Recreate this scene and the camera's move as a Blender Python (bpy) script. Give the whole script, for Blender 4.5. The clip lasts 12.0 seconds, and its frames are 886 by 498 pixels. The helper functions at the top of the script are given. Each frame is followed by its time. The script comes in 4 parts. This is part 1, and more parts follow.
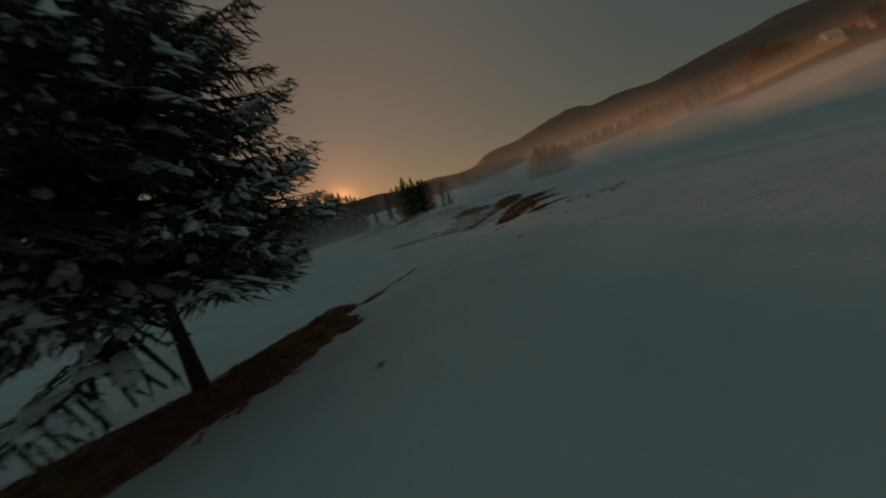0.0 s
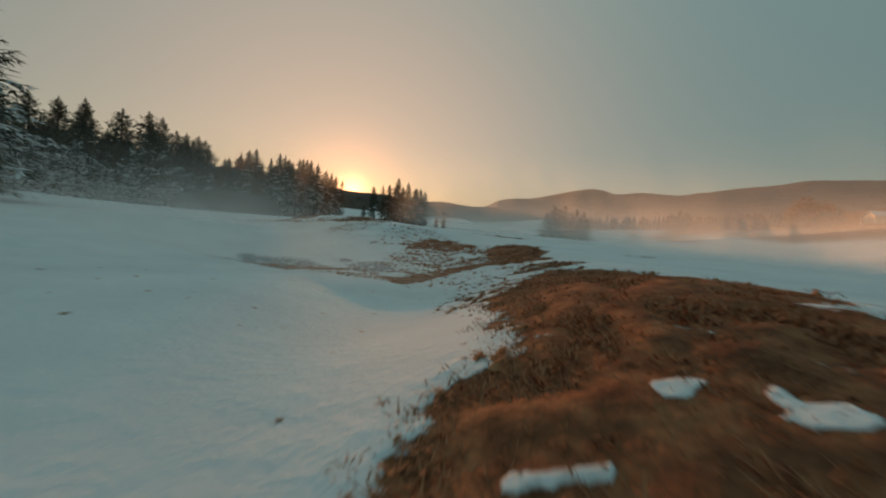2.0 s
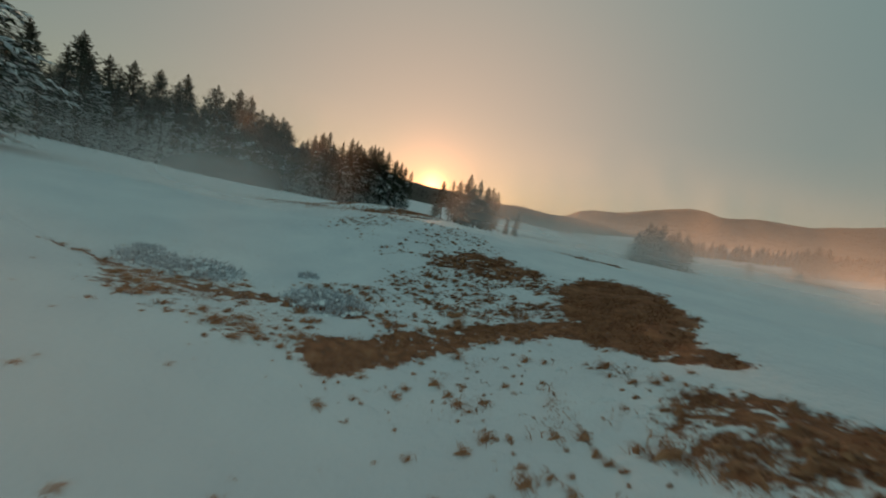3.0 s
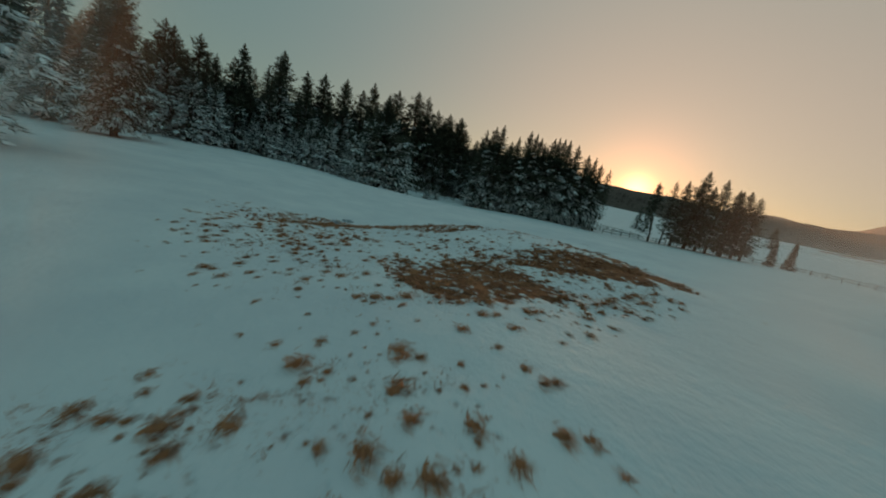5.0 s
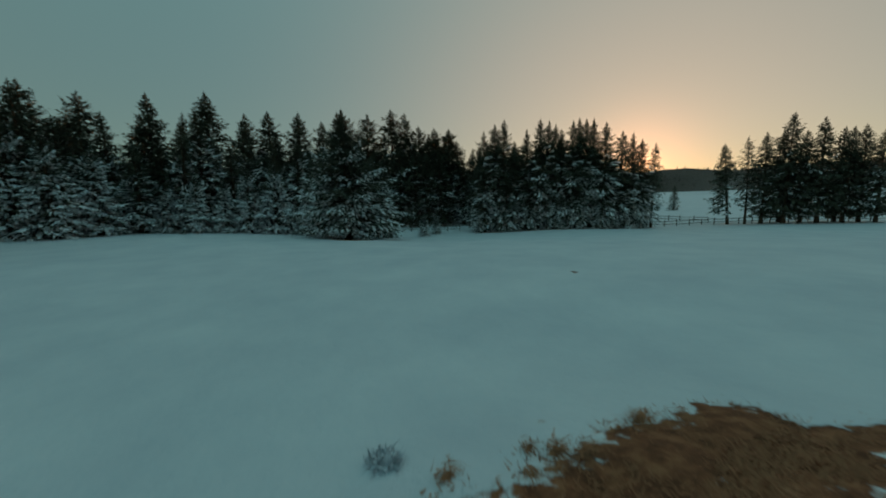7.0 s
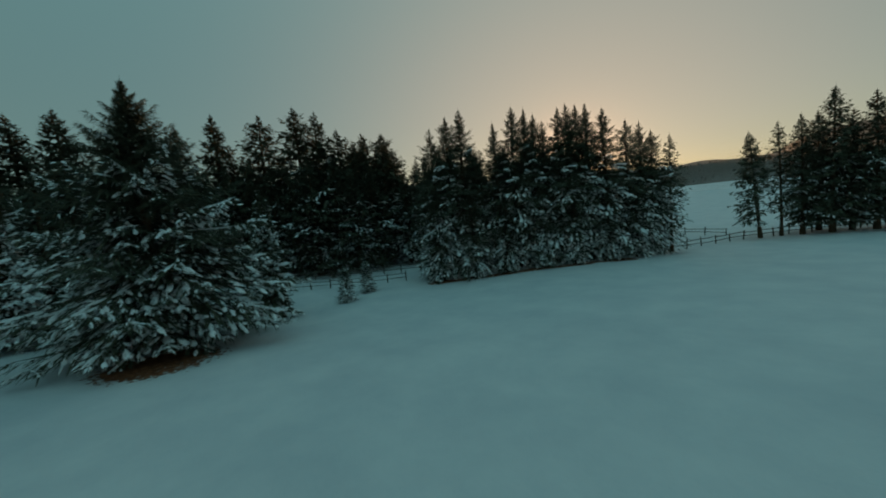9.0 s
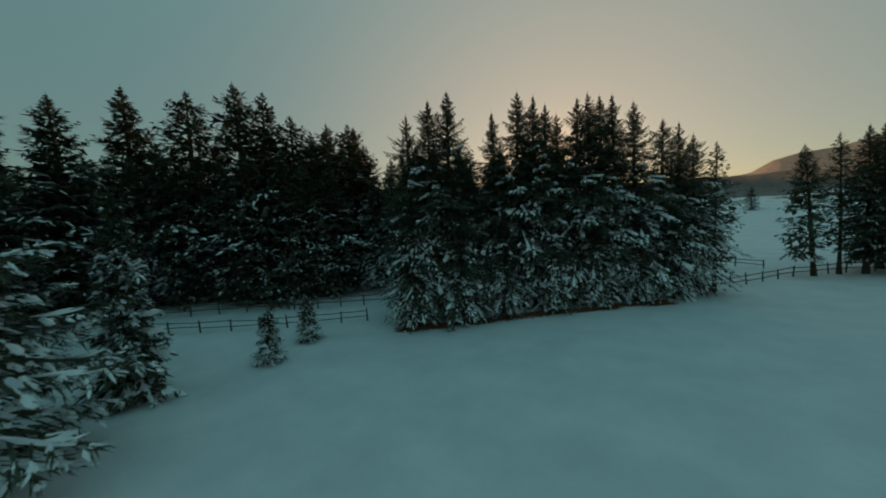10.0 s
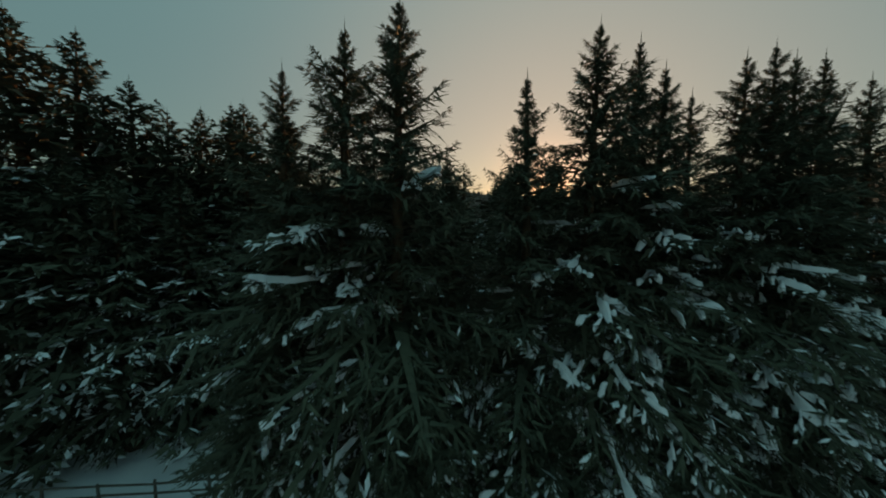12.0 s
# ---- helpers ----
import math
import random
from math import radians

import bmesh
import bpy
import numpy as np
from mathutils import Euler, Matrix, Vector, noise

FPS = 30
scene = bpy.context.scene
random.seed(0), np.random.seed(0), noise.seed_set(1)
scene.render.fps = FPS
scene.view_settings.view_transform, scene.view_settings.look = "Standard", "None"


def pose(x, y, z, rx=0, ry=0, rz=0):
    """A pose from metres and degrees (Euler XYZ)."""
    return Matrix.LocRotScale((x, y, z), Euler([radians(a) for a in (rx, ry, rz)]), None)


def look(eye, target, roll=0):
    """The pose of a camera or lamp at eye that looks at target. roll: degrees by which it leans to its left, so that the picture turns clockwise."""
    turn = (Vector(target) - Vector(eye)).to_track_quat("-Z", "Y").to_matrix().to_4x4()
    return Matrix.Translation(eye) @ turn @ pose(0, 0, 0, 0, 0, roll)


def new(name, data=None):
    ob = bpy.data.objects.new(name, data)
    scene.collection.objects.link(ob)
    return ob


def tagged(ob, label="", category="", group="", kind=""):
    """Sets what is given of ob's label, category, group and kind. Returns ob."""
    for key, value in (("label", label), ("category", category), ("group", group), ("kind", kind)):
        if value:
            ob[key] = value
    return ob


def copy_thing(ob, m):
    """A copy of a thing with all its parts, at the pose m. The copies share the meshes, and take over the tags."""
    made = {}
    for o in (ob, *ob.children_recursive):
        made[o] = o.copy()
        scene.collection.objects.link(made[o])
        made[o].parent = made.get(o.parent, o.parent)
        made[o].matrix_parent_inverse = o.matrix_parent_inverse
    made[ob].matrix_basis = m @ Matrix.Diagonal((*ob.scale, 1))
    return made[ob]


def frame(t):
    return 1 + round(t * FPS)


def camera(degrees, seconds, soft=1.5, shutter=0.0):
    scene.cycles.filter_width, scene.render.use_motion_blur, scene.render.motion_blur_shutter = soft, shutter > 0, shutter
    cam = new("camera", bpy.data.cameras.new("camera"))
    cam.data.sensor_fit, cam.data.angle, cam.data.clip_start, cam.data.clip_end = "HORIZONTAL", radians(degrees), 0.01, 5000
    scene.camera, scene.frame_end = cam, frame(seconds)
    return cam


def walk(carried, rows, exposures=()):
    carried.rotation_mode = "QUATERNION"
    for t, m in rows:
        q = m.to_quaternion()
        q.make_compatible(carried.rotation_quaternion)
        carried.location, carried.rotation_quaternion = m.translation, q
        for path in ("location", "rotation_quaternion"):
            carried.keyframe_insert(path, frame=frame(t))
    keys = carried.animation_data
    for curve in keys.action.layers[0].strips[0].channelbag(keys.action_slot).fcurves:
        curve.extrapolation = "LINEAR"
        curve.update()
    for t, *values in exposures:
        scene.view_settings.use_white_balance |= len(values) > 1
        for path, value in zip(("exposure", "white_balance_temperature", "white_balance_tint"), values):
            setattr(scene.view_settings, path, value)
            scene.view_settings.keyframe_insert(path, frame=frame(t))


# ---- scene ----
cam = camera(104.0, 12.0, soft=1.9, shutter=0.15)
PATH = [
    (0, (2.719, -12.182, 5.934), (2.307, -10.242, 5.673), -16.5),
    (0.5, (2.092, -6.278, 5.224), (1.799, -4.311, 5.018), -11.8),
    (1, (1.977, -0.471, 4.795), (1.753, 1.51, 4.628), -5.8),
    (1.5, (2.315, 4.848, 4.742), (2.082, 6.83, 4.61), 0.2),
    (2, (2.35, 9.886, 4.903), (2.012, 11.853, 4.777), 5.6),
    (2.5, (2.277, 14.672, 5.135), (1.757, 16.597, 4.984), 9.2),
    (3, (1.655, 19.255, 5.321), (0.932, 21.111, 5.136), 12.1),
    (3.5, (0.587, 23.328, 5.454), (-0.353, 25.078, 5.222), 13.5),
    (5.5, (-10.907, 40.553, 6.981), (-12.529, 41.655, 6.59), 10.1),
    (6, (-14.358, 43.236, 6.835), (-16.017, 44.295, 6.481), 7.1),
    (6.5, (-17.957, 45.807, 6.722), (-19.607, 46.892, 6.411), 2.8),
    (7, (-21.647, 48.215, 6.923), (-23.255, 49.378, 6.673), -0.9),
    (9, (-36.7, 61.611, 9.301), (-38.139, 62.988, 9.113), -5.2),
    (9.5, (-40.243, 65.303, 9.856), (-41.643, 66.718, 9.667), -3.7),
    (10, (-43.611, 69.11, 10.416), (-44.979, 70.56, 10.251), -2.8),
    (10.5, (-46.529, 72.854, 11.187), (-47.877, 74.327, 11.06), -1.4),
    (11, (-49.355, 76.512, 12.164), (-50.69, 77.997, 12.055), 0.1),
    (11.5, (-52.152, 80.113, 13.253), (-53.485, 81.6, 13.143), 0.8),
    (12, (-54.854, 83.595, 14.645), (-56.187, 85.078, 14.486), 0.4),
]
EXPOSURES = [
    (0.0, -1.58, 9200, 26), (0.5, -0.98, 8900, 24), (1.0, -0.38, 9000, 24), (1.5, 0.02, 8900, 24), (2.0, 0.24, 8800, 24),
    (3.5, 0.2, 8900, 25), (5.5, 0.18, 8200, 17), (6.6, 0.17, 8050, 14), (7.2, 0.13, 7750, 10), (9.0, 0.12, 7600, 8), (11.0, 0.17, 7750, 10), (12.0, 0.2, 7850, 12),
]
walk(cam, [(t, look(eye, target, roll)) for t, eye, target, roll in PATH], EXPOSURES)

# ---- sky and sun: a low sun over the end of the valley ----
SUN_YAW, SUN_EL = 25.2, 4.25
SUN_DIR = Vector((-math.sin(radians(SUN_YAW)) * math.cos(radians(SUN_EL)), math.cos(radians(SUN_YAW)) * math.cos(radians(SUN_EL)), math.sin(radians(SUN_EL))))

world = bpy.data.worlds.new("evening_sky")
scene.world = world
world.use_nodes = True
wn, wl = world.node_tree.nodes, world.node_tree.links
wn.clear()
w_out = wn.new("ShaderNodeOutputWorld")
w_sky = wn.new("ShaderNodeTexSky")
w_sky.sky_type = "NISHITA"
w_sky.sun_disc = False
w_sky.sun_elevation = radians(SUN_EL)
w_sky.sun_rotation = radians(-SUN_YAW)
w_sky.air_density, w_sky.dust_density, w_sky.ozone_density = 1.0, 0.2, 2.0
w_bg = wn.new("ShaderNodeBackground")
w_bg.inputs["Strength"].default_value = 0.042
wl.new(w_sky.outputs[0], w_bg.inputs["Color"])
# the bright aureole of the sun in the hazy air
w_co = wn.new("ShaderNodeTexCoord")


def aureole(power, strength, colour, centre=SUN_DIR):
    w_dot = wn.new("ShaderNodeVectorMath")
    w_dot.operation = "DOT_PRODUCT"
    w_dot.inputs[1].default_value = centre
    wl.new(w_co.outputs["Generated"], w_dot.inputs[0])
    clip = wn.new("ShaderNodeMath")
    clip.operation = "MAXIMUM"
    clip.inputs[1].default_value = 0.0
    wl.new(w_dot.outputs["Value"], clip.inputs[0])
    rise = wn.new("ShaderNodeMath")
    rise.operation = "POWER"
    rise.inputs[1].default_value = power
    wl.new(clip.outputs[0], rise.inputs[0])
    times = wn.new("ShaderNodeMath")
    times.operation = "MULTIPLY"
    times.inputs[1].default_value = strength
    wl.new(rise.outputs[0], times.inputs[0])
    bg = wn.new("ShaderNodeBackground")
    bg.inputs["Color"].default_value = (*colour, 1)
    wl.new(times.outputs[0], bg.inputs["Strength"])
    return bg


total = w_bg
for glow in (aureole(1800, 2.2, (1.0, 0.46, 0.2)), aureole(160, 0.42, (1.0, 0.31, 0.15)), aureole(5.0, 0.31, (1.0, 0.53, 0.27)), aureole(0, 0.15, (0.46, 0.90, 0.95)), aureole(1.7, 0.2, (0.05, 0.62, 0.82), (0.0, 0.0, 1.0))):
    add = wn.new("ShaderNodeAddShader")
    wl.new(total.outputs[0], add.inputs[0])
    wl.new(glow.outputs[0], add.inputs[1])
    total = add
wl.new(total.outputs[0], w_out.inputs["Surface"])

sun_data = bpy.data.lights.new("sun", "SUN")
sun_data.energy, sun_data.angle, sun_data.color = 4.2, radians(0.7), (1.0, 0.50, 0.24)
sun = new("sun", sun_data)
sun.matrix_world = look(tuple(SUN_DIR * 100), (0, 0, 0))


# ---- materials ----
def material(name):
    m = bpy.data.materials.new(name)
    m.use_nodes = True
    nodes = m.node_tree.nodes
    return m, nodes, m.node_tree.links, nodes["Principled BSDF"]


def noise_node(nodes, links, scale, detail=4.0, rough=0.55, coords=None):
    n = nodes.new("ShaderNodeTexNoise")
    n.inputs["Scale"].default_value, n.inputs["Detail"].default_value, n.inputs["Roughness"].default_value = scale, detail, rough
    if coords is not None:
        links.new(coords, n.inputs["Vector"])
    return n


def ramp_node(nodes, links, source, stops):
    r = nodes.new("ShaderNodeValToRGB")
    while len(r.color_ramp.elements) < len(stops):
        r.color_ramp.elements.new(0.5)
    for e, (at, colour) in zip(r.color_ramp.elements, stops):
        e.position, e.color = at, (*colour, 1) if len(colour) == 3 else colour
    links.new(source, r.inputs["Fac"])
    return r


def bump_node(nodes, links, height, strength, distance, bsdf, before=None):
    b = nodes.new("ShaderNodeBump")
    b.inputs["Strength"].default_value, b.inputs["Distance"].default_value = strength, distance
    links.new(height, b.inputs["Height"])
    if before is not None:
        links.new(before.outputs[0], b.inputs["Normal"])
    links.new(b.outputs[0], bsdf.inputs["Normal"])
    return b


def simple(name, low, high, scale, rough=0.85, bump=0.3, distance=0.02, per_island=False, island_span=0.35):
    """A matt material whose colour wanders between two values at two scales."""
    m, nodes, links, p = material(name)
    co = nodes.new("ShaderNodeTexCoord").outputs["Object"]
    coarse = noise_node(nodes, links, scale, 5, 0.6, co)
    fine = noise_node(nodes, links, scale * 9, 3, 0.6, co)
    mix = nodes.new("ShaderNodeMath")
    mix.operation = "MULTIPLY_ADD"
    links.new(fine.outputs["Fac"], mix.inputs[0])
    mix.inputs[1].default_value = 0.4
    links.new(coarse.outputs["Fac"], mix.inputs[2])
    source = mix.outputs[0]
    if per_island:
        geo = nodes.new("ShaderNodeNewGeometry")
        vary = nodes.new("ShaderNodeMath")
        vary.operation = "MULTIPLY_ADD"
        links.new(geo.outputs["Random Per Island"], vary.inputs[0])
        vary.inputs[1].default_value = island_span
        links.new(source, vary.inputs[2])
        source = vary.outputs[0]
    ramp = ramp_node(nodes, links, source, [(0.4, low), (1.0, high)])
    links.new(ramp.outputs["Color"], p.inputs["Base Color"])
    p.inputs["Roughness"].default_value = rough
    p.inputs["Specular IOR Level"].default_value = 0.25
    bump_node(nodes, links, fine.outputs["Fac"], bump, distance, p)
    return m


def haze_glow(mat, colour, strength):
    """Imitates evening haze: gives a far backdrop's material a faint emission of its own."""
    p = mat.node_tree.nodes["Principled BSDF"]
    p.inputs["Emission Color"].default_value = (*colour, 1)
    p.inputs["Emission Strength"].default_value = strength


def ground_material():
    """Old snow over dead meadow grass; the mesh says how thin the snow lies."""
    m, nodes, links, p = material("snow_and_grass")
    co = nodes.new("ShaderNodeTexCoord").outputs["Object"]
    bare = nodes.new("ShaderNodeAttribute")
    bare.attribute_name = "bare"
    edge = noise_node(nodes, links, 7.0, 4, 0.6, co)
    tufts = noise_node(nodes, links, 4.2, 3, 0.5, co)

    def sums(operation, a, b, c=None):
        n = nodes.new("ShaderNodeMath")
        n.operation = operation
        for socket, value in zip(n.inputs, (a, b, c)):
            if value is None:
                continue
            if isinstance(value, float):
                socket.default_value = value
            else:
                links.new(value, socket)
        return n.outputs[0]

    part_noise = sums("ADD", sums("MULTIPLY_ADD", tufts.outputs["Fac"], 1.7, -0.85), sums("MULTIPLY_ADD", edge.outputs["Fac"], 0.7, -0.35))
    share = sums("MINIMUM", sums("MULTIPLY", bare.outputs["Fac"], 2.4), 1.0)
    thin = sums("ADD", sums("MULTIPLY_ADD", bare.outputs["Fac"], 1.0, -0.10), sums("MULTIPLY", part_noise, sums("MULTIPLY", share, 0.6)))
    mask = ramp_node(nodes, links, thin, [(0.51, (0, 0, 0)), (0.64, (1, 1, 1))])
    drift = noise_node(nodes, links, 0.35, 5, 0.6, co)
    grain = noise_node(nodes, links, 30.0, 3, 0.6, co)
    snow = ramp_node(nodes, links, drift.outputs["Fac"], [(0.3, (0.64, 0.665, 0.71)), (0.7, (0.77, 0.78, 0.805))])
    tuft = noise_node(nodes, links, 3.6, 5, 0.65, co)
    straw = ramp_node(nodes, links, tuft.outputs["Fac"], [(0.25, (0.07, 0.026, 0.016)), (0.5, (0.25, 0.087, 0.046)), (0.75, (0.45, 0.18, 0.092))])
    colour = nodes.new("ShaderNodeMix")
    colour.data_type = "RGBA"
    links.new(mask.outputs["Color"], colour.inputs["Factor"])
    links.new(snow.outputs["Color"], colour.inputs["A"])
    links.new(straw.outputs["Color"], colour.inputs["B"])
    links.new(colour.outputs["Result"], p.inputs["Base Color"])
    p.inputs["Roughness"].default_value = 0.75
    p.inputs["Specular IOR Level"].default_value = 0.06
    first = nodes.new("ShaderNodeBump")
    first.inputs["Strength"].default_value, first.inputs["Distance"].default_value = 0.3, 0.2
    links.new(drift.outputs["Fac"], first.inputs["Height"])
    second = nodes.new("ShaderNodeBump")
    second.inputs["Strength"].default_value, second.inputs["Distance"].default_value = 0.35, 0.05
    links.new(edge.outputs["Fac"], second.inputs["Height"])
    links.new(first.outputs[0], second.inputs["Normal"])
    dents = noise_node(nodes, links, 1.9, 4, 0.7, co)
    third = nodes.new("ShaderNodeBump")
    third.inputs["Strength"].default_value, third.inputs["Distance"].default_value = 0.42, 0.12
    links.new(dents.outputs["Fac"], third.inputs["Height"])
    links.new(second.outputs[0], third.inputs["Normal"])
    # the snow ends in a soft step above the grass
    lip = ramp_node(nodes, links, thin, [(0.40, (1, 1, 1)), (0.70, (0, 0, 0))])
    fourth = nodes.new("ShaderNodeBump")
    fourth.inputs["Strength"].default_value, fourth.inputs["Distance"].default_value = 0.7, 0.06
    links.new(lip.outputs["Color"], fourth.inputs["Height"])
    links.new(third.outputs[0], fourth.inputs["Normal"])
    bump_node(nodes, links, grain.outputs["Fac"], 0.35, 0.01, p, fourth)
    return m


GROUND = ground_material()
SNOW = simple("bough_snow", (0.76, 0.81, 0.86), (0.92, 0.93, 0.94), 3.0, 0.7, 0.4, 0.03)
NEEDLES = simple("spruce_needles", (0.034, 0.039, 0.029), (0.09, 0.098, 0.066), 0.6, 0.8, 0.5, 0.02, True)
BARK = simple("spruce_bark", (0.035, 0.022, 0.014), (0.12, 0.075, 0.045), 2.5, 0.9, 0.8, 0.03)
STRAW = simple("dry_grass", (0.095, 0.030, 0.018), (0.46, 0.175, 0.09), 0.8, 0.85, 0.2, 0.01, True, 0.5)
TUSSOCK = simple("dead_tussock_grass", (0.065, 0.028, 0.018), (0.48, 0.195, 0.10), 0.8, 0.85, 0.2, 0.01, True, 0.5)
TWIGS = simple("frosted_twigs", (0.16, 0.16, 0.18), (0.62, 0.65, 0.70), 3.0, 0.85, 0.3, 0.01, True, 0.4)
RUST_LEAVES = simple("russet_leaves", (0.12, 0.05, 0.018), (0.42, 0.185, 0.06), 1.0, 0.8, 0.3, 0.02, True)
FENCE_WOOD = simple("weathered_fence_wood", (0.05, 0.042, 0.036), (0.17, 0.145, 0.12), 4.0, 0.85, 0.5, 0.01)
PLASTER = simple("pale_plaster", (0.62, 0.60, 0.55), (0.80, 0.78, 0.72), 1.2, 0.8, 0.2, 0.01)
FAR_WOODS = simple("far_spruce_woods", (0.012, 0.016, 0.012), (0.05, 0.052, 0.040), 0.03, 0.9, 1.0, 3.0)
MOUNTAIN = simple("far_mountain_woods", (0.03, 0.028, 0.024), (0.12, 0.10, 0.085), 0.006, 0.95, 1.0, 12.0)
# haze put into the far woods and mountains as emission, weaker when nearer
haze_glow(FAR_WOODS, (0.75, 0.92, 1.0), 0.009)
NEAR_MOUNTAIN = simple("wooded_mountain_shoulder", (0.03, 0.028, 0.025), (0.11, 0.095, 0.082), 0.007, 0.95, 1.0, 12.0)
haze_glow(MOUNTAIN, (1.0, 0.80, 0.66), 0.055)
haze_glow(NEAR_MOUNTAIN, (1.0, 0.84, 0.74), 0.040)
HUT_ROOF = simple("snowy_shingle_roof", (0.50, 0.52, 0.55), (0.80, 0.82, 0.84), 1.5, 0.8, 0.3, 0.02)
GLASS = simple("dark_window", (0.012, 0.014, 0.018), (0.03, 0.033, 0.04), 2.0, 0.15, 0.05, 0.002)

# ---- the lie of the land ----
BASE_Z = 3.57
# centre x, centre y, spread x, spread y, height
FORMS = [
    (3.8, 22, 3.0, 9, 0.44), (1, 33, 4, 4, 0.09), (-8, 27, 7, 6, -1.56), (0.5, 20, 2.5, 7, -1.07), (-9, 0, 5, 9, -1.43), (-18, 50, 6, 3.2, 0.99),
    (-29, 45, 6, 6, -0.61), (-23, 57, 6, 4, -0.25), (-66, 76, 14, 12, -1.29), (-45, 110, 18, 18, -0.95), (-78, 36, 20, 20, 0.92),
    (-9, 40, 6, 5, 0.77), (25, 10, 14, 30, 1.11), (3, 100, 40, 30, 0.47), (5, 60, 25, 15, 0.95), (-25.6, 49.5, 2.2, 5.0, -0.45), (4.4, 14.5, 1.9, 2.4, 0.45), (1.6, 9.0, 1.6, 2.5, -0.25),
]


BANK = [(-9.6, -13.4), (-5.1, -6.1), (-4.0, -1.4)]


def lattice(x, y, size, seed):
    """Smooth value noise from 0 to 1 with cells of the given size."""
    x, y = np.asarray(x, float) / size, np.asarray(y, float) / size
    i, j = np.floor(x).astype(np.int64), np.floor(y).astype(np.int64)
    u, v = x - i, y - j
    u, v = u * u * (3 - 2 * u), v * v * (3 - 2 * v)

    def at(a, b):
        h = (a * 374761393 + b * 668265263 + seed * 974711) & 0x7FFFFFFF
        h = ((h ^ (h >> 13)) * 1274126177) & 0x7FFFFFFF
        return ((h ^ (h >> 16)) & 0xFFFF) / 65535.0

    return (at(i, j) * (1 - u) + at(i + 1, j) * u) * (1 - v) + (at(i, j + 1) * (1 - u) + at(i + 1, j + 1) * u) * v


def land(x, y):
    """Height of the ground."""
    x, y = np.asarray(x, float), np.asarray(y, float)
    z = np.full(np.broadcast(x, y).shape, BASE_Z)
    for a, b, s, t, k in FORMS:
        z = z + k * np.exp(-0.5 * (((x - a) / s) ** 2 + ((y - b) / t) ** 2))
    # the grassy bank by the first tree
    z = z + 0.55 * np.exp(-(near_line(x, y, BANK) / 0.9) ** 2)
    # the long slope that climbs to the hut
    u = x + 0.2 * y - 60
    z = z + 0.16 * np.where(u > 0, np.sqrt(u * u + 900) - 30, 0.0) * np.exp(-np.maximum(u - 500, 0) / 400)
    # the far field rises towards the wooded hill
    u = np.clip((np.hypot(x, y) - 170) / 350, 0, 1) * np.clip(y / 150, 0, 1)
    z = z + 14.0 * u * u * (3 - 2 * u) / (1 + np.exp(np.clip((x - 110) / 20, -30, 30)))
    far = np.clip((np.hypot(x, y) - 60) / 100, 0, 1)
    z = z + (lattice(x, y, 9, 3) - 0.5) * 0.22 + (lattice(x, y, 3.1, 4) - 0.5) * 0.07 + far * (lattice(x, y, 60, 5) - 0.5) * 1.5
    return z


def near_line(x, y, points):
    """Distance from a line of points."""
    best = np.full(np.shape(x), 1e9)
    for (ax, ay), (bx, by) in zip(points[:-1], points[1:]):
        dx, dy = bx - ax, by - ay
        s = np.clip(((x - ax) * dx + (y - ay) * dy) / (dx * dx + dy * dy), 0, 1)
        best = np.minimum(best, np.hypot(x - ax - s * dx, y - ay - s * dy))
    return best


# thin or melted snow: centre x, centre y, half length x, half length y, turn in degrees, how bare
NEAR_BANK = [
    (3.4, 11.3, 1.3, 1.9, 0, 1.2), (5.2, 11.2, 0.9, 0.5, 0, 1.0), (4.7, 12.5, 0.6, 0.5, 0, 1.1), (4.4, 8.6, 0.75, 0.75, 0, 1.1), (5.5, 8.6, 0.7, 0.28, 0, 1.0), (4.6, 7.0, 0.5, 0.2, 0, 1.1),
    (2.05, 7.5, 0.4, 0.4, 0, 0.58), (4.25, 16.9, 1.75, 4.4, -3, 1.3), (2.2, 20.0, 1.3, 5.0, 0, 0.42), (7.5, 6.5, 2.0, 1.0, 0, 0.5),
]
HOLLOW = [
    (4.1, 24.0, 1.3, 1.1, 0, 0.84), (4.0, 26.9, 0.8, 0.6, 0, 0.9), (2.2, 23.6, 1.4, 1.0, 0, 0.5), (3.0, 31.4, 1.55, 3.4, 4, 1.2), (3.5, 28.0, 0.8, 1.2, 0, 1.1), (-1.2, 31.0, 3.0, 3.0, 20, 0.74),
    (-2.2, 34.0, 2.2, 1.7, 0, 0.9), (1.2, 24.6, 3.0, 2.0, 0, 0.52), (-5.8, 24.6, 3.2, 1.5, 0, 0.62), (-3.3, 27.6, 2.2, 1.4, 0, 0.62), (-7.0, 36.5, 5.0, 4.0, 0, 0.46), (10.1, 31.5, 1.0, 0.3, 0, 1.0),
]
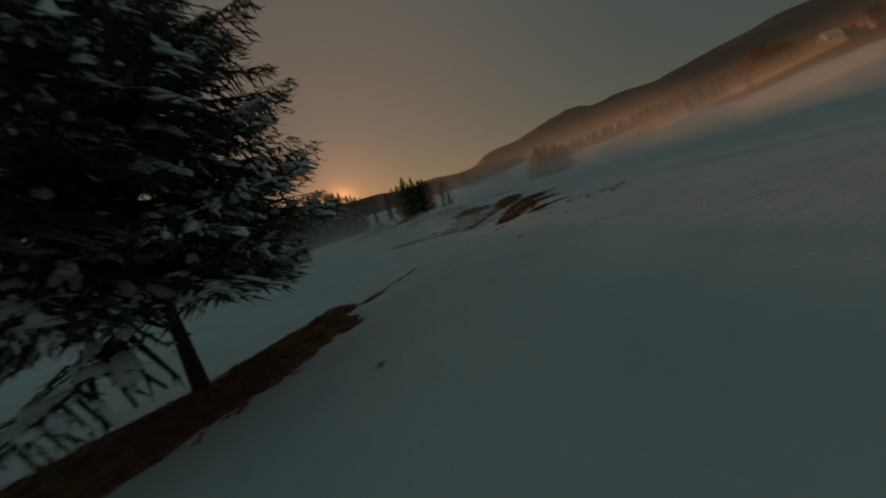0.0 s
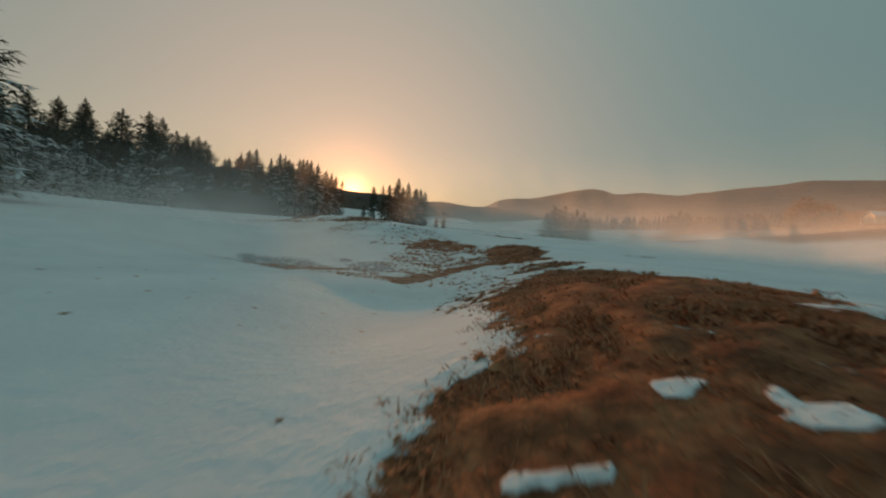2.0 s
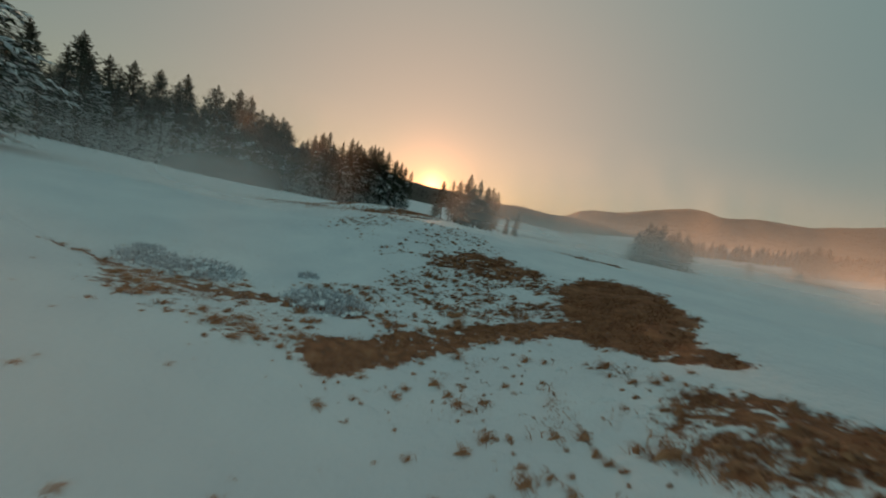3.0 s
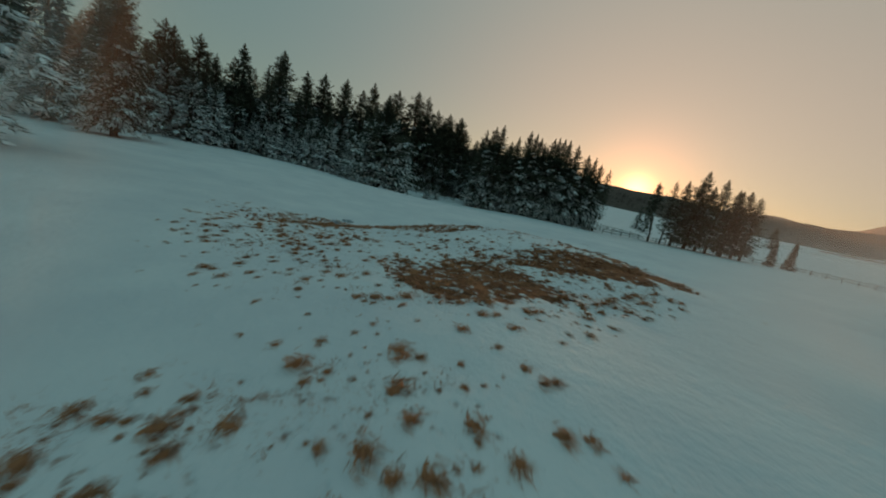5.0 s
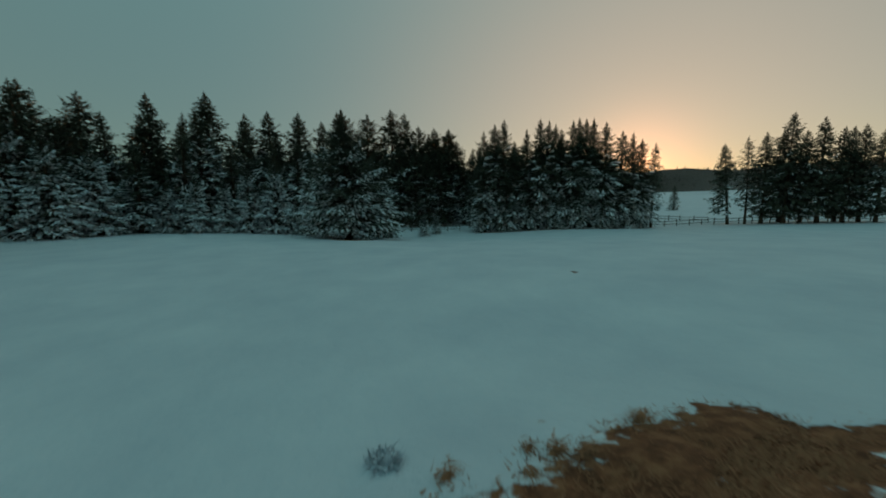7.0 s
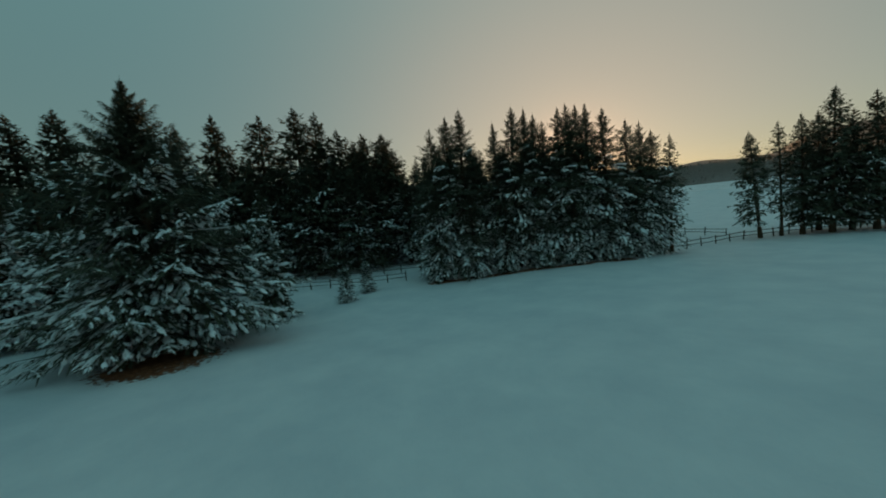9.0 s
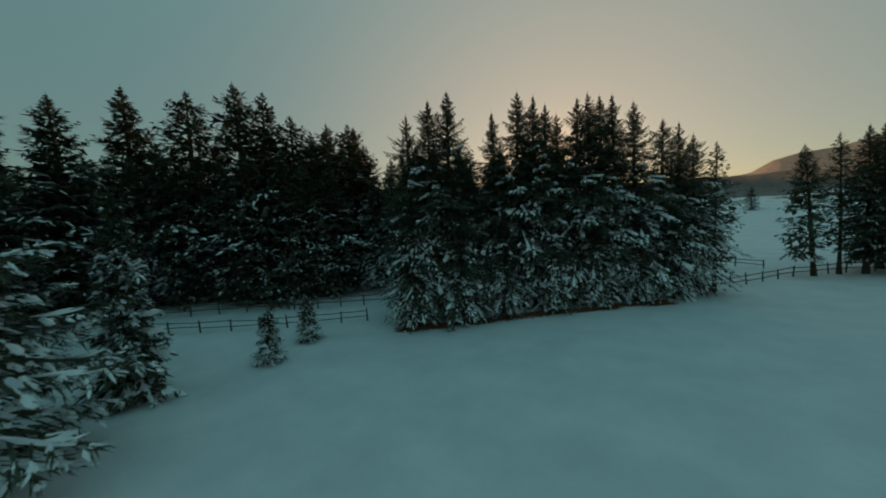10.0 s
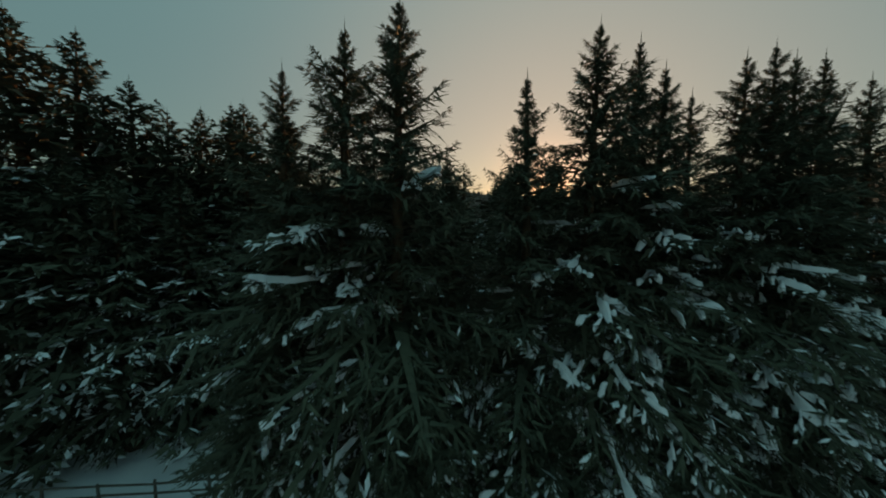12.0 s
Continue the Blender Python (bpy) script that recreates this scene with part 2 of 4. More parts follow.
CREST = [
    (-13.6, 43.0, 1.9, 2.2, 20, 0.85), (-16.5, 42.0, 5.5, 4.5, 10, 0.56), (-13.6, 48.2, 3.3, 1.45, 57, 0.84), (-15.4, 50.6, 1.8, 3.0, 0, 0.48), (-11.8, 45.8, 1.6, 2.8, 0, 0.5), (-21.0, 41.0, 6.0, 4.0, 10, 0.42),
    (-20.4, 47.6, 1.1, 1.9, 10, 0.78), (-21.6, 45.9, 1.3, 1.1, 0, 0.72), (-12.5, 50.6, 1.8, 0.8, -10, 0.62), (2.2, 43.6, 2.2, 0.8, 0, 0.62), (-24.5, 42.5, 3.0, 2.0, 30, 0.6), (-19.45, 53.5, 0.5, 1.9, -7, 0.82),
    (-17.5, 57.0, 2.5, 3.0, 0, 0.36), (-18.4, 48.4, 4.0, 3.0, 20, 0.45),
]
FAR_FIELDS = [
    (370, 330, 250, 420, 0, 1.0), (-24, 405, 18, 30, 0, 1.0), (4, 400, 14, 26, 0, 1.0),
]
PATCHES = NEAR_BANK + HOLLOW + CREST + FAR_FIELDS
# melted strips along edges of the ground: half width, how bare, points
CREST_STRIPS = [
    (1.2, 0.62, [(-23.4, 39.8), (-23.0, 42.8)]), (1.35, 0.94, [(-23.3, 43.4), (-23.1, 46.0), (-23.2, 48.0)]), (1.12, 0.95, [(-23.2, 48.6), (-23.0, 50.6)]), (0.8, 0.95, [(-23.0, 51.0), (-22.4, 53.6)]), (0.3, 0.95, [(-22.1, 53.7), (-21.5, 55.0)]), (0.12, 0.85, [(-30.9, 61.6), (-30.0, 61.1)]),
    (0.2, 0.85, [(-21.5, 55.0), (-20.3, 57.8), (-18.8, 60.0)]), (0.12, 0.8, [(-22.3, 62.8), (-20.4, 60.6), (-18.6, 60.6)]),
]
OTHER_STRIPS = [
    (0.95, 1.1, [(-8.6, -13.8), (-4.2, -6.5), (-3.4, -3.0)]), (0.4, 1.1, [(-3.6, -2.4), (-3.7, -0.6), (-3.3, 0.8)]), (0.13, 0.9, [(-3.3, 0.8), (-2.6, 2.2), (-2.0, 3.6)]), (0.7, 1.0, [(-2.1, 24.5), (-1.4, 26.0), (-0.3, 27.5), (1.4, 28.3), (3.1, 28.6)]), (0.12, 0.8, [(-11.6, 23.9), (-9.0, 24.4), (-6.6, 24.9)]), (0.25, 0.9, [(-6.6, 24.9), (-4.2, 26.1), (-2.0, 26.7)]),
    (0.85, 1.0, [(-63.2, 85.4), (-56.6, 92.6), (-49.5, 101.6)]),
]
STRIPS = CREST_STRIPS + OTHER_STRIPS
TREE_RINGS = []
# snow left inside the melted ground: centre x, centre y, half lengths
SNOW_BEDS = [(3.95, 10.2, 0.4, 0.16), (4.6, 9.4, 0.55, 0.1), (3.5, 12.06, 0.14, 0.08), (3.68, 11.93, 0.18, 0.06), (3.92, 11.74, 0.2, 0.07), (3.88, 12.02, 0.1, 0.06), (2.7, 11.5, 0.2, 0.06), (0.2, 31.2, 0.7, 0.5)]


# old footprints, half blown over, and small hollows along the bank: x, y, size
FOOTPRINTS = [(5.0, 3.3, 0.2), (7.3, 5.6, 0.25), (-1.56, 1.57, 0.15)]
dents = random.Random(77)


def trail(points, steps, size):
    """Footprints of about one size along a line, a little aside of it by turns."""
    far = [0.0]
    for a, b in zip(points[:-1], points[1:]):
        far.append(far[-1] + math.dist(a, b))
    for k in range(steps):
        at = far[-1] * (k + dents.uniform(0.2, 0.8)) / steps
        x, y = np.interp(at, far, [p[0] for p in points]), np.interp(at, far, [p[1] for p in points])
        FOOTPRINTS.append((float(x) + dents.gauss(0, 0.08), float(y) + (0.12 if k % 2 else -0.12), size * dents.uniform(0.75, 1.2)))


trail([(0.3, -4.2), (1.9, -3.0), (4.9, -1.2), (8.8, 1.3)], 18, 0.14)
trail([(0.7, -4.0), (2.4, -3.6), (4.2, -2.8)], 8, 0.15)
trail([(-3.1, -1.1), (-2.0, 0.5), (-0.3, 1.7), (1.0, 2.6), (2.6, 3.8), (3.7, 5.3)], 22, 0.12)
trail([(1.6, 1.9), (2.1, 0.9), (3.3, 1.0)], 8, 0.14)
trail([(-0.5, 7.3), (1.0, 6.8), (2.8, 6.6)], 11, 0.085)
FOOTPRINTS += [(dents.uniform(-5, 5), dents.uniform(-2, 10), dents.uniform(0.05, 0.10)) for _ in range(70)]
FOOTPRINTS += [(dents.uniform(-8, 1), dents.uniform(13, 23), dents.uniform(0.06, 0.11)) for _ in range(50)]


def hollows(x, y):
    """Depth of the footprints in the snow."""
    d = np.zeros(np.shape(x))
    for k, (cx, cy, r) in enumerate(FOOTPRINTS):
        p, q = (x - cx) * 0.8 + (y - cy) * 0.6, (x - cx) * -0.6 + (y - cy) * 0.8
        v = np.hypot(p / 1.35, q / 0.6) / (0.40 * r)
        d += -0.09 * np.exp(-(v ** 3)) + 0.015 * np.exp(-((v - 1.5) ** 2) * 5)
    return d


def bare(x, y, spotted=True):
    """0 deep snow, 1 open grass; spotted: with the single tufts and holes."""
    x, y = np.asarray(x, float), np.asarray(y, float)
    v = np.zeros(np.broadcast(x, y).shape)
    ragged = (lattice(x * 0.7, y * 1.4, 0.9, 12) - 0.5) * 0.7 + (lattice(x * 0.7, y * 1.4, 0.4, 13) - 0.5) * 0.45
    for cx, cy, a, b, turn, k in PATCHES:
        c, s = math.cos(radians(turn)), math.sin(radians(turn))
        p, q = ((x - cx) * c + (y - cy) * s) / a, (-(x - cx) * s + (y - cy) * c) / b
        rim = 1.55 - 0.75 * (p * p + q * q)
        v = np.maximum(v, k * np.clip(rim + (ragged * np.clip(rim * 2 + 1, 0, 1) if k >= 0.84 else 0.0), 0, 1))
    for w, k, points in STRIPS:
        v = np.maximum(v, k * np.clip(1.7 - near_line(x, y, points) / w + ragged * 0.8, 0, 1))
    for cx, cy, r in TREE_RINGS:
        v = np.maximum(v, 0.95 * np.clip(1.9 - np.hypot(x - cx, y - cy) / r, 0, 1))
    for cx, cy, a, b in SNOW_BEDS:
        v = v * (1 - 0.66 * np.clip(1.4 - 0.8 * ((x - cx) / a) ** 2 - 0.8 * ((y - cy) / b) ** 2 + (lattice(x, y, 0.3, 44) - 0.5) * 2.4 + (lattice(x, y, 0.12, 45) - 0.5) * 1.6, 0, 1))
    tracks = np.clip(1.5 - 0.5 * np.hypot((x - 1.5) / 4.0, (y - 2.5) / 6.0), 0, 1) * np.clip(lattice(x, y, 0.42, 15) * 9 - 8.1, 0, 1) * 0.6
    for k, (cx, cy, r) in enumerate(FOOTPRINTS):
        if k % 3 != 1:
            p, q = (x - cx) * 0.8 + (y - cy) * 0.6, (x - cx) * -0.6 + (y - cy) * 0.8
            tracks = np.maximum(tracks, 0.78 * np.exp(-(np.hypot(p / 1.35, q / 0.6) / (0.34 * r)) ** 2))
    if not spotted:
        return np.maximum(np.clip(v - 0.06 + (lattice(x, y, 2.6, 9) - 0.5) * 0.3 * np.clip(v * 2.2, 0.0, 1.0), 0, 1), tracks)
    spots = (lattice(x, y, 0.62, 7) - 0.5) * 0.8 + (lattice(x, y, 0.34, 8) - 0.5) * 0.85 + (lattice(x, y, 2.6, 9) - 0.5) * 0.3
    return np.maximum(np.clip(v - 0.06 + spots * np.clip(v * 2.2, 0.0, 1.0), 0, 1), tracks)


def mesh_object(name, verts, faces, mat, parent=None, smooth=False):
    data = bpy.data.meshes.new(name)
    data.from_pydata([tuple(v) for v in verts], [], [tuple(f) for f in faces])
    data.materials.append(mat)
    if smooth:
        data.shade_smooth()
    ob = new(name, data)
    if parent is not None:
        ob.parent = parent
    return ob


def part(name, bm, mat, parent, label=""):
    data = bpy.data.meshes.new(name)
    bm.to_mesh(data)
    bm.free()
    data.materials.append(mat)
    ob = new(name, data)
    ob.parent = parent
    return tagged(ob, label)


def spread(core_low, core_high, step, reach, growth=1.22):
    """Grid lines: even in the core, wider and wider outside."""
    mid = list(np.arange(core_low, core_high + 1e-6, step))
    low, high, w = [core_low], [core_high], step
    while high[-1] < reach:
        w = w * growth
        high.append(high[-1] + w)
        low.append(low[-1] - w)
    return np.array(low[:0:-1] + mid + high[1:])


def grid_faces(nx, ny):
    i, j = np.meshgrid(np.arange(nx - 1), np.arange(ny - 1))
    a = (j * nx + i).ravel()
    return np.stack([a, a + 1, a + nx + 1, a + nx], -1)


# ---- trees ----
def spruce_shapes(seed, tall, wide, clear=0.03, boughs=170, sprays=20, snow=0.5, snow_top=0.7, cone=0.85, droop=0.30, fine=1.0, slim=1.0, fan=0.5, stem=0.020, load=1.6, frost=1.0, skirt=0.0, lite=False, pad=1.0, tongue=False, oneside=None, needle=False, laden_boughs=False, wild=0.0):
    """Trunk, needle sprays and bough snow of a spruce, as vertex and face lists."""
    rng = np.random.default_rng(seed)
    # trunk with a slight bend
    sides, rings = 8, 9
    bend = rng.normal(0, 0.012, 2)
    foot = stem * tall + 0.03
    trunk_v, trunk_f = [], []
    for k in range(rings):
        u = k / (rings - 1)
        r = foot * (1 - u) ** 0.8 + 0.012 + (0.5 * foot * max(0, 1 - u * 14))
        cx, cy = bend * tall * u * u
        for a in range(sides):
            th = 2 * math.pi * a / sides
            trunk_v.append((cx + r * math.cos(th), cy + r * math.sin(th), tall * u * 0.985 - (0.25 if k == 0 else 0)))
    for k in range(rings - 1):
        for a in range(sides):
            b = (a + 1) % sides
            trunk_f.append((k * sides + a, k * sides + b, (k + 1) * sides + b, (k + 1) * sides + a))
    # boughs
    i = np.arange(boughs)
    u = clear + (1 - clear) * ((i + rng.random(boughs)) / boughs) ** 0.93
    u = np.clip(u, 0, 0.992)
    az = i * 2.39996 + rng.normal(0, 0.35, boughs)
    lobes = 1 + 0.16 * np.sin(az * 2 + rng.random() * 6) + 0.10 * np.sin(az * 3 + rng.random() * 6)
    reach = wide * np.clip((1 - u) / (1 - clear) / cone, 0.0, 1.0) ** 1.0 * rng.uniform(0.62 - 0.4 * wild, 1.12 + 0.25 * wild, boughs) * lobes * np.clip(0.72 + (u - clear) * 2.2, 0, 1) + (0.06 + 0.14 * rng.random(boughs)) * np.clip((1 - u) * 9, 0.25, 1)
    if skirt:
        # a broad skirt below, a narrow spire above
        reach = reach * (1 - 0.26 / (1 + np.exp((skirt - u) * 20)))
    if oneside is not None:
        # the lower boughs have died off but on one side
        reach = np.where((u < 0.58) & (np.cos(az - oneside) < 0.25), 0.12, reach)
    rise = -0.10 + 0.85 * u ** 2 + rng.normal(0, 0.08, boughs)
    sag = droop * (1.15 - u) + rng.normal(0, 0.05, boughs)
    root = np.stack([bend[0] * tall * u * u, bend[1] * tall * u * u, tall * u], -1)

    def along(n, s):
        """The point at s, from 0 to 1, of bough n."""
        n, s = np.asarray(n), np.asarray(s, float)
        r = reach[n] * s
        dz = reach[n] * (rise[n] * s - sag[n] * s * s * 1.5 + 0.22 * s ** 4)
        return root[n] + np.stack([r * np.cos(az[n]), r * np.sin(az[n]), dz], -1)

    verts, faces, base = [], [], 0
    # woody ribbons with needles along each bough
    steps = np.linspace(0, 1, 5)
    for s0, s1 in zip(steps[:-1], steps[1:]):
        p, q = along(i, np.full(boughs, s0)), along(i, np.full(boughs, s1))
        side = np.stack([-np.sin(az), np.cos(az), rng.normal(0, 0.3, boughs)], -1)
        w0, w1 = ((0.05 + 0.04 * reach) * (1.05 - s0))[:, None], ((0.05 + 0.04 * reach) * (1.05 - s1))[:, None]
        verts.append(np.stack([p - side * w0, p + side * w0, q + side * w1, q - side * w1], 1).reshape(-1, 3))
        faces += [(base + 4 * k, base + 4 * k + 1, base + 4 * k + 2, base + 4 * k + 3) for k in range(boughs)]
        base += 4 * boughs
    # side branches, so that each bough spreads like a fan
    per = 6 if sprays >= 30 else 3
    fans = max(3, sprays // per)
    bn = np.repeat(i, fans)
    order = np.tile(np.arange(fans), boughs)
    bs = 0.12 + 0.90 * (order + rng.random(bn.size)) / fans
    hand = np.where(order % 2 == 0, 1.0, -1.0)
    baz = az[bn] + hand * rng.uniform(0.55, 1.05, bn.size) * np.where(bs > 0.92, 0.35, 1.0)
    blen = fan * reach[bn] * (1.12 - bs) * rng.uniform(0.55, 1.1, bn.size) * np.clip(bs * 3, 0, 1)
    start = along(bn, np.minimum(bs, 1.0))

    def aside_at(j, f):
        """The point at f, from 0 to 1, of side branch j, which droops towards its end."""
        f = np.asarray(f, float)
        r = blen[j] * f
        return start[j] + np.stack([np.cos(baz[j]) * r, np.sin(baz[j]) * r, -0.2 * r - 0.22 * r * f], -1)

    every = np.arange(bn.size)
    p, q = aside_at(every, np.zeros(bn.size)), aside_at(every, np.full(bn.size, 0.95))
    side = np.stack([-np.sin(baz), np.cos(baz), np.zeros(bn.size)], -1)
    w0, w1 = (0.012 + 0.03 * blen)[:, None], (0.006 + 0.012 * blen)[:, None]
    if not lite:
        verts.append(np.stack([p - side * w0, p + side * w0, q + side * w1, q - side * w1], 1).reshape(-1, 3))
        faces += [(base + 4 * k, base + 4 * k + 1, base + 4 * k + 2, base + 4 * k + 3) for k in range(bn.size)]
        base += 4 * bn.size
    # needle sprays along both sides of the side branches, some of them hanging
    j = np.repeat(every, per)
    n, s = bn[j], bs[j]
    slot = np.tile(np.arange(per), bn.size)
    f = (slot + rng.random(j.size)) / per
    turn = baz[j] + np.where(slot % 2 == 0, 1.0, -1.0) * rng.uniform(0.25, 0.85, j.size) * (1.1 - 0.7 * f)
    fall = -rng.uniform(0.10, 0.70, j.size) - np.where(rng.random(j.size) < 0.22, 0.9, 0.0) + 0.55 * u[n]
    heading = np.stack([np.cos(turn), np.sin(turn), fall], -1)
    heading /= np.linalg.norm(heading, axis=-1, keepdims=True)
    length = (np.minimum(0.24 * reach[n] * (1.2 - s), 0.42) + 0.19 * np.clip(0.35 + (1 - u[n]) * 7, 0, 1)) * rng.uniform(0.6, 1.35, n.size) * fine
    across = np.cross(heading, np.stack([rng.normal(0, 0.5, n.size), rng.normal(0, 0.5, n.size), np.ones(n.size)], -1))
    across /= np.linalg.norm(across, axis=-1, keepdims=True) + 1e-9
    b = aside_at(j, f) + np.stack([np.zeros(n.size), np.zeros(n.size), rng.normal(0, 0.03, n.size)], -1)
    mid = b + heading * (length * 0.42)[:, None]
    half = (length * rng.uniform(0.16, 0.30, n.size) * slim)[:, None]
    tip = b + heading * length[:, None]
    if needle:
        verts.append(np.stack([b - across * half, tip, b + across * half], 1).reshape(-1, 3))
        faces += [(base + 3 * k, base + 3 * k + 1, base + 3 * k + 2) for k in range(n.size)]
        base += 3 * n.size
    else:
        verts.append(np.stack([b, mid - across * half, tip, mid + across * half], 1).reshape(-1, 3))
        faces += [(base + 4 * k, base + 4 * k + 1, base + 4 * k + 2, base + 4 * k + 3) for k in range(n.size)]
        base += 4 * n.size
    # a pointed leader
    top = np.array([bend[0] * tall, bend[1] * tall, tall])
    for a in range(3):
        th = a * math.pi / 3
        d = np.array([math.cos(th), math.sin(th), 0]) * 0.045
        verts.append(np.stack([top - d - (0, 0, 0.7), top + d - (0, 0, 0.7), top + (0, 0, 0.35)], 0))
        faces.append((base, base + 1, base + 2))
        base += 3
    crown = (np.concatenate(verts), faces)
    # snow: long pads on boughs, small lumps on sprays
    verts, faces, base = [], [], 0
    chance = snow * np.clip((snow_top - u) / snow_top * 1.6, 0.03, 1.0)
    pads = i[(rng.random(boughs) < chance) & (reach > 0.5) & (u < max(0.6, snow_top) + 0.06)]
    ribs = []
    for k in pads:
        if laden_boughs:
            # snow lying along the outer length of the bough, broken here and there
            cuts = np.sort(rng.uniform(0.25, 1.06, 4))
            for s0, s1 in ((cuts[0], cuts[1]), (cuts[2], cuts[3])):
                if s1 - s0 > 0.06:
                    ribs.append((along(np.full(5, k), np.linspace(s0, s1, 5)), az[k], pad * rng.uniform(0.05, 0.16) * min(1.0, reach[k] * 0.6)))
        elif tongue:
            # one long tongue of snow that widens towards the hanging tip, and narrow fingers beside it
            for s0, girth in ((rng.uniform(0.3, 0.75), rng.uniform(0.07, 0.19)), (rng.uniform(0.1, 0.5), rng.uniform(0.03, 0.07))):
                ss = np.linspace(s0, min(1.06, s0 + rng.uniform(0.5, 1.5) / max(1.0, reach[k])), 5)
                ribs.append((along(np.full(5, k), ss), az[k], pad * girth * min(1.0, reach[k] * 0.6)))
        for s0 in () if tongue or laden_boughs else (rng.uniform(0.2, 0.55), rng.uniform(0.55, 0.85)):
            ss = np.linspace(s0, min(1.04, s0 + (0.2 + min(1.3, rng.exponential(0.45))) / max(1.0, reach[k])), 5)
            ribs.append((along(np.full(5, k), ss), az[k], pad * (0.05 + 0.045 * min(reach[k], 3.0)) * rng.uniform(0.5, 1.4)))
        own = np.arange(k * fans, (k + 1) * fans)
        own = own[blen[own] > 0.22]
        for m in rng.permutation(own)[: int(min(reach[k], 5.0) * load + rng.random())]:
            f0 = rng.uniform(0.05, 0.8)
            q = np.linspace(f0, min(1.06, f0 + (0.18 + min(1.0, rng.exponential(0.4))) / max(0.5, blen[m])), 5)
            ribs.append((aside_at(np.full(5, m), q), baz[m], pad * (0.03 + (0.035 if tongue else 0.07) * min(blen[m], 1.4)) * rng.uniform(0.5, 1.2)))
    for p, go, girth in ribs:
        side = np.array([-math.sin(go), math.cos(go), 0.0])
        w = girth * (np.array([0.12, 0.4, 0.75, 1.1, 0.55]) if tongue else np.array([0.25, 0.8, 1.0, 0.9, 0.3])) * rng.uniform(0.5, 1.5, 5)
        t = np.array([0.02, 0.07, 0.09, 0.08, 0.02]) * rng.uniform(0.6, 1.3) * (1.6 if tongue else 1.0)
        # the snow lies on the outer face of a hanging bough, on top of a level one
        run = p[-1] - p[0]
        out = np.cross(run, side)
        out = np.array([0.0, 0.0, 1.0]) if not tongue else out / (np.linalg.norm(out) + 1e-9) * (1 if out[2] >= 0 else -1)
        rest = p + out * (0.05 if tongue else 0.0)
        ring = []
        for q in range(5):
            wob = rng.normal(0, 0.025, 3)
            ring += [rest[q] - side * w[q] - out * 0.03, rest[q] - side * w[q] * 0.4 + out * t[q] + wob, rest[q] + side * w[q] * 0.5 + out * t[q] + wob, rest[q] + side * w[q] - out * 0.03]
        verts.append(np.array(ring))
        for q in range(4):
            for c in ((1, ) if lite else range(3)):
                o = base + q * 4 + c
                if lite:
                    faces += [(o - 1, o, o + 4, o + 3), (o, o + 2, o + 6, o + 4)]
                    continue
                faces.append((o, o + 1, o + 5, o + 4))
        base += 20
    laden = np.zeros(boughs)
    laden[pads] = 1.0
    pick = np.where(rng.random(n.size) < np.maximum(0.30 * chance[n], 0.6 * laden[n] * (s > 0.35)) * min(1.0, 46 / sprays) * frost)[0]
    if pick.size:
        lift = np.array([0, 0, 0.022])
        c = mid[pick] + np.stack([np.zeros(pick.size), np.zeros(pick.size), 0.03 + 0.05 * rng.random(pick.size)], -1)
        grow = (0.7 if lite else 1.0) / slim ** 0.35
        five = np.stack([b[pick] + lift, mid[pick] - across[pick] * half[pick] * grow + lift * 0.4, tip[pick] - heading[pick] * (length[pick] * 0.1)[:, None] + lift * 0.3, mid[pick] + across[pick] * half[pick] * grow + lift * 0.4, c], 1)
        verts.append(five.reshape(-1, 3))
        for k in range(pick.size):
            o = base + 5 * k
            if lite:
                faces.append((o, o + 1, o + 2, o + 3))
                continue
            faces += [(o, o + 1, o + 4), (o + 1, o + 2, o + 4), (o + 2, o + 3, o + 4), (o + 3, o, o + 4)]
        base += 5 * pick.size
    snow_shape = (np.concatenate(verts), faces) if verts else None
    return (trunk_v, trunk_f), crown, snow_shape


# the habits of the trees; cone: the share of the height over which the crown narrows
EDGE_HABIT = dict(boughs=135, sprays=21, fine=1.32, lite=True, load=1.7, pad=0.8, frost=1.3, tongue=True, slim=0.9, needle=True)
TALL_HABIT = dict(tall=20, boughs=160, sprays=27, snow=0.42, snow_top=0.75, cone=0.55, fine=1.3, lite=True, load=1.1, tongue=True, slim=0.95, pad=0.8, frost=0.8, wild=0.4, needle=True)
ROW_HABIT = dict(clear=0.05, slim=0.46, boughs=250, sprays=90, snow=0.68, snow_top=0.69, cone=0.5, fine=0.7, droop=0.56, load=2.2, pad=1.15, frost=0.34, tongue=True, needle=True, wild=0.8)
MASS_HABIT = dict(tall=20, clear=0.05, boughs=110, sprays=14, snow_top=0.7, fine=1.7, lite=True, load=0.8, needle=True)
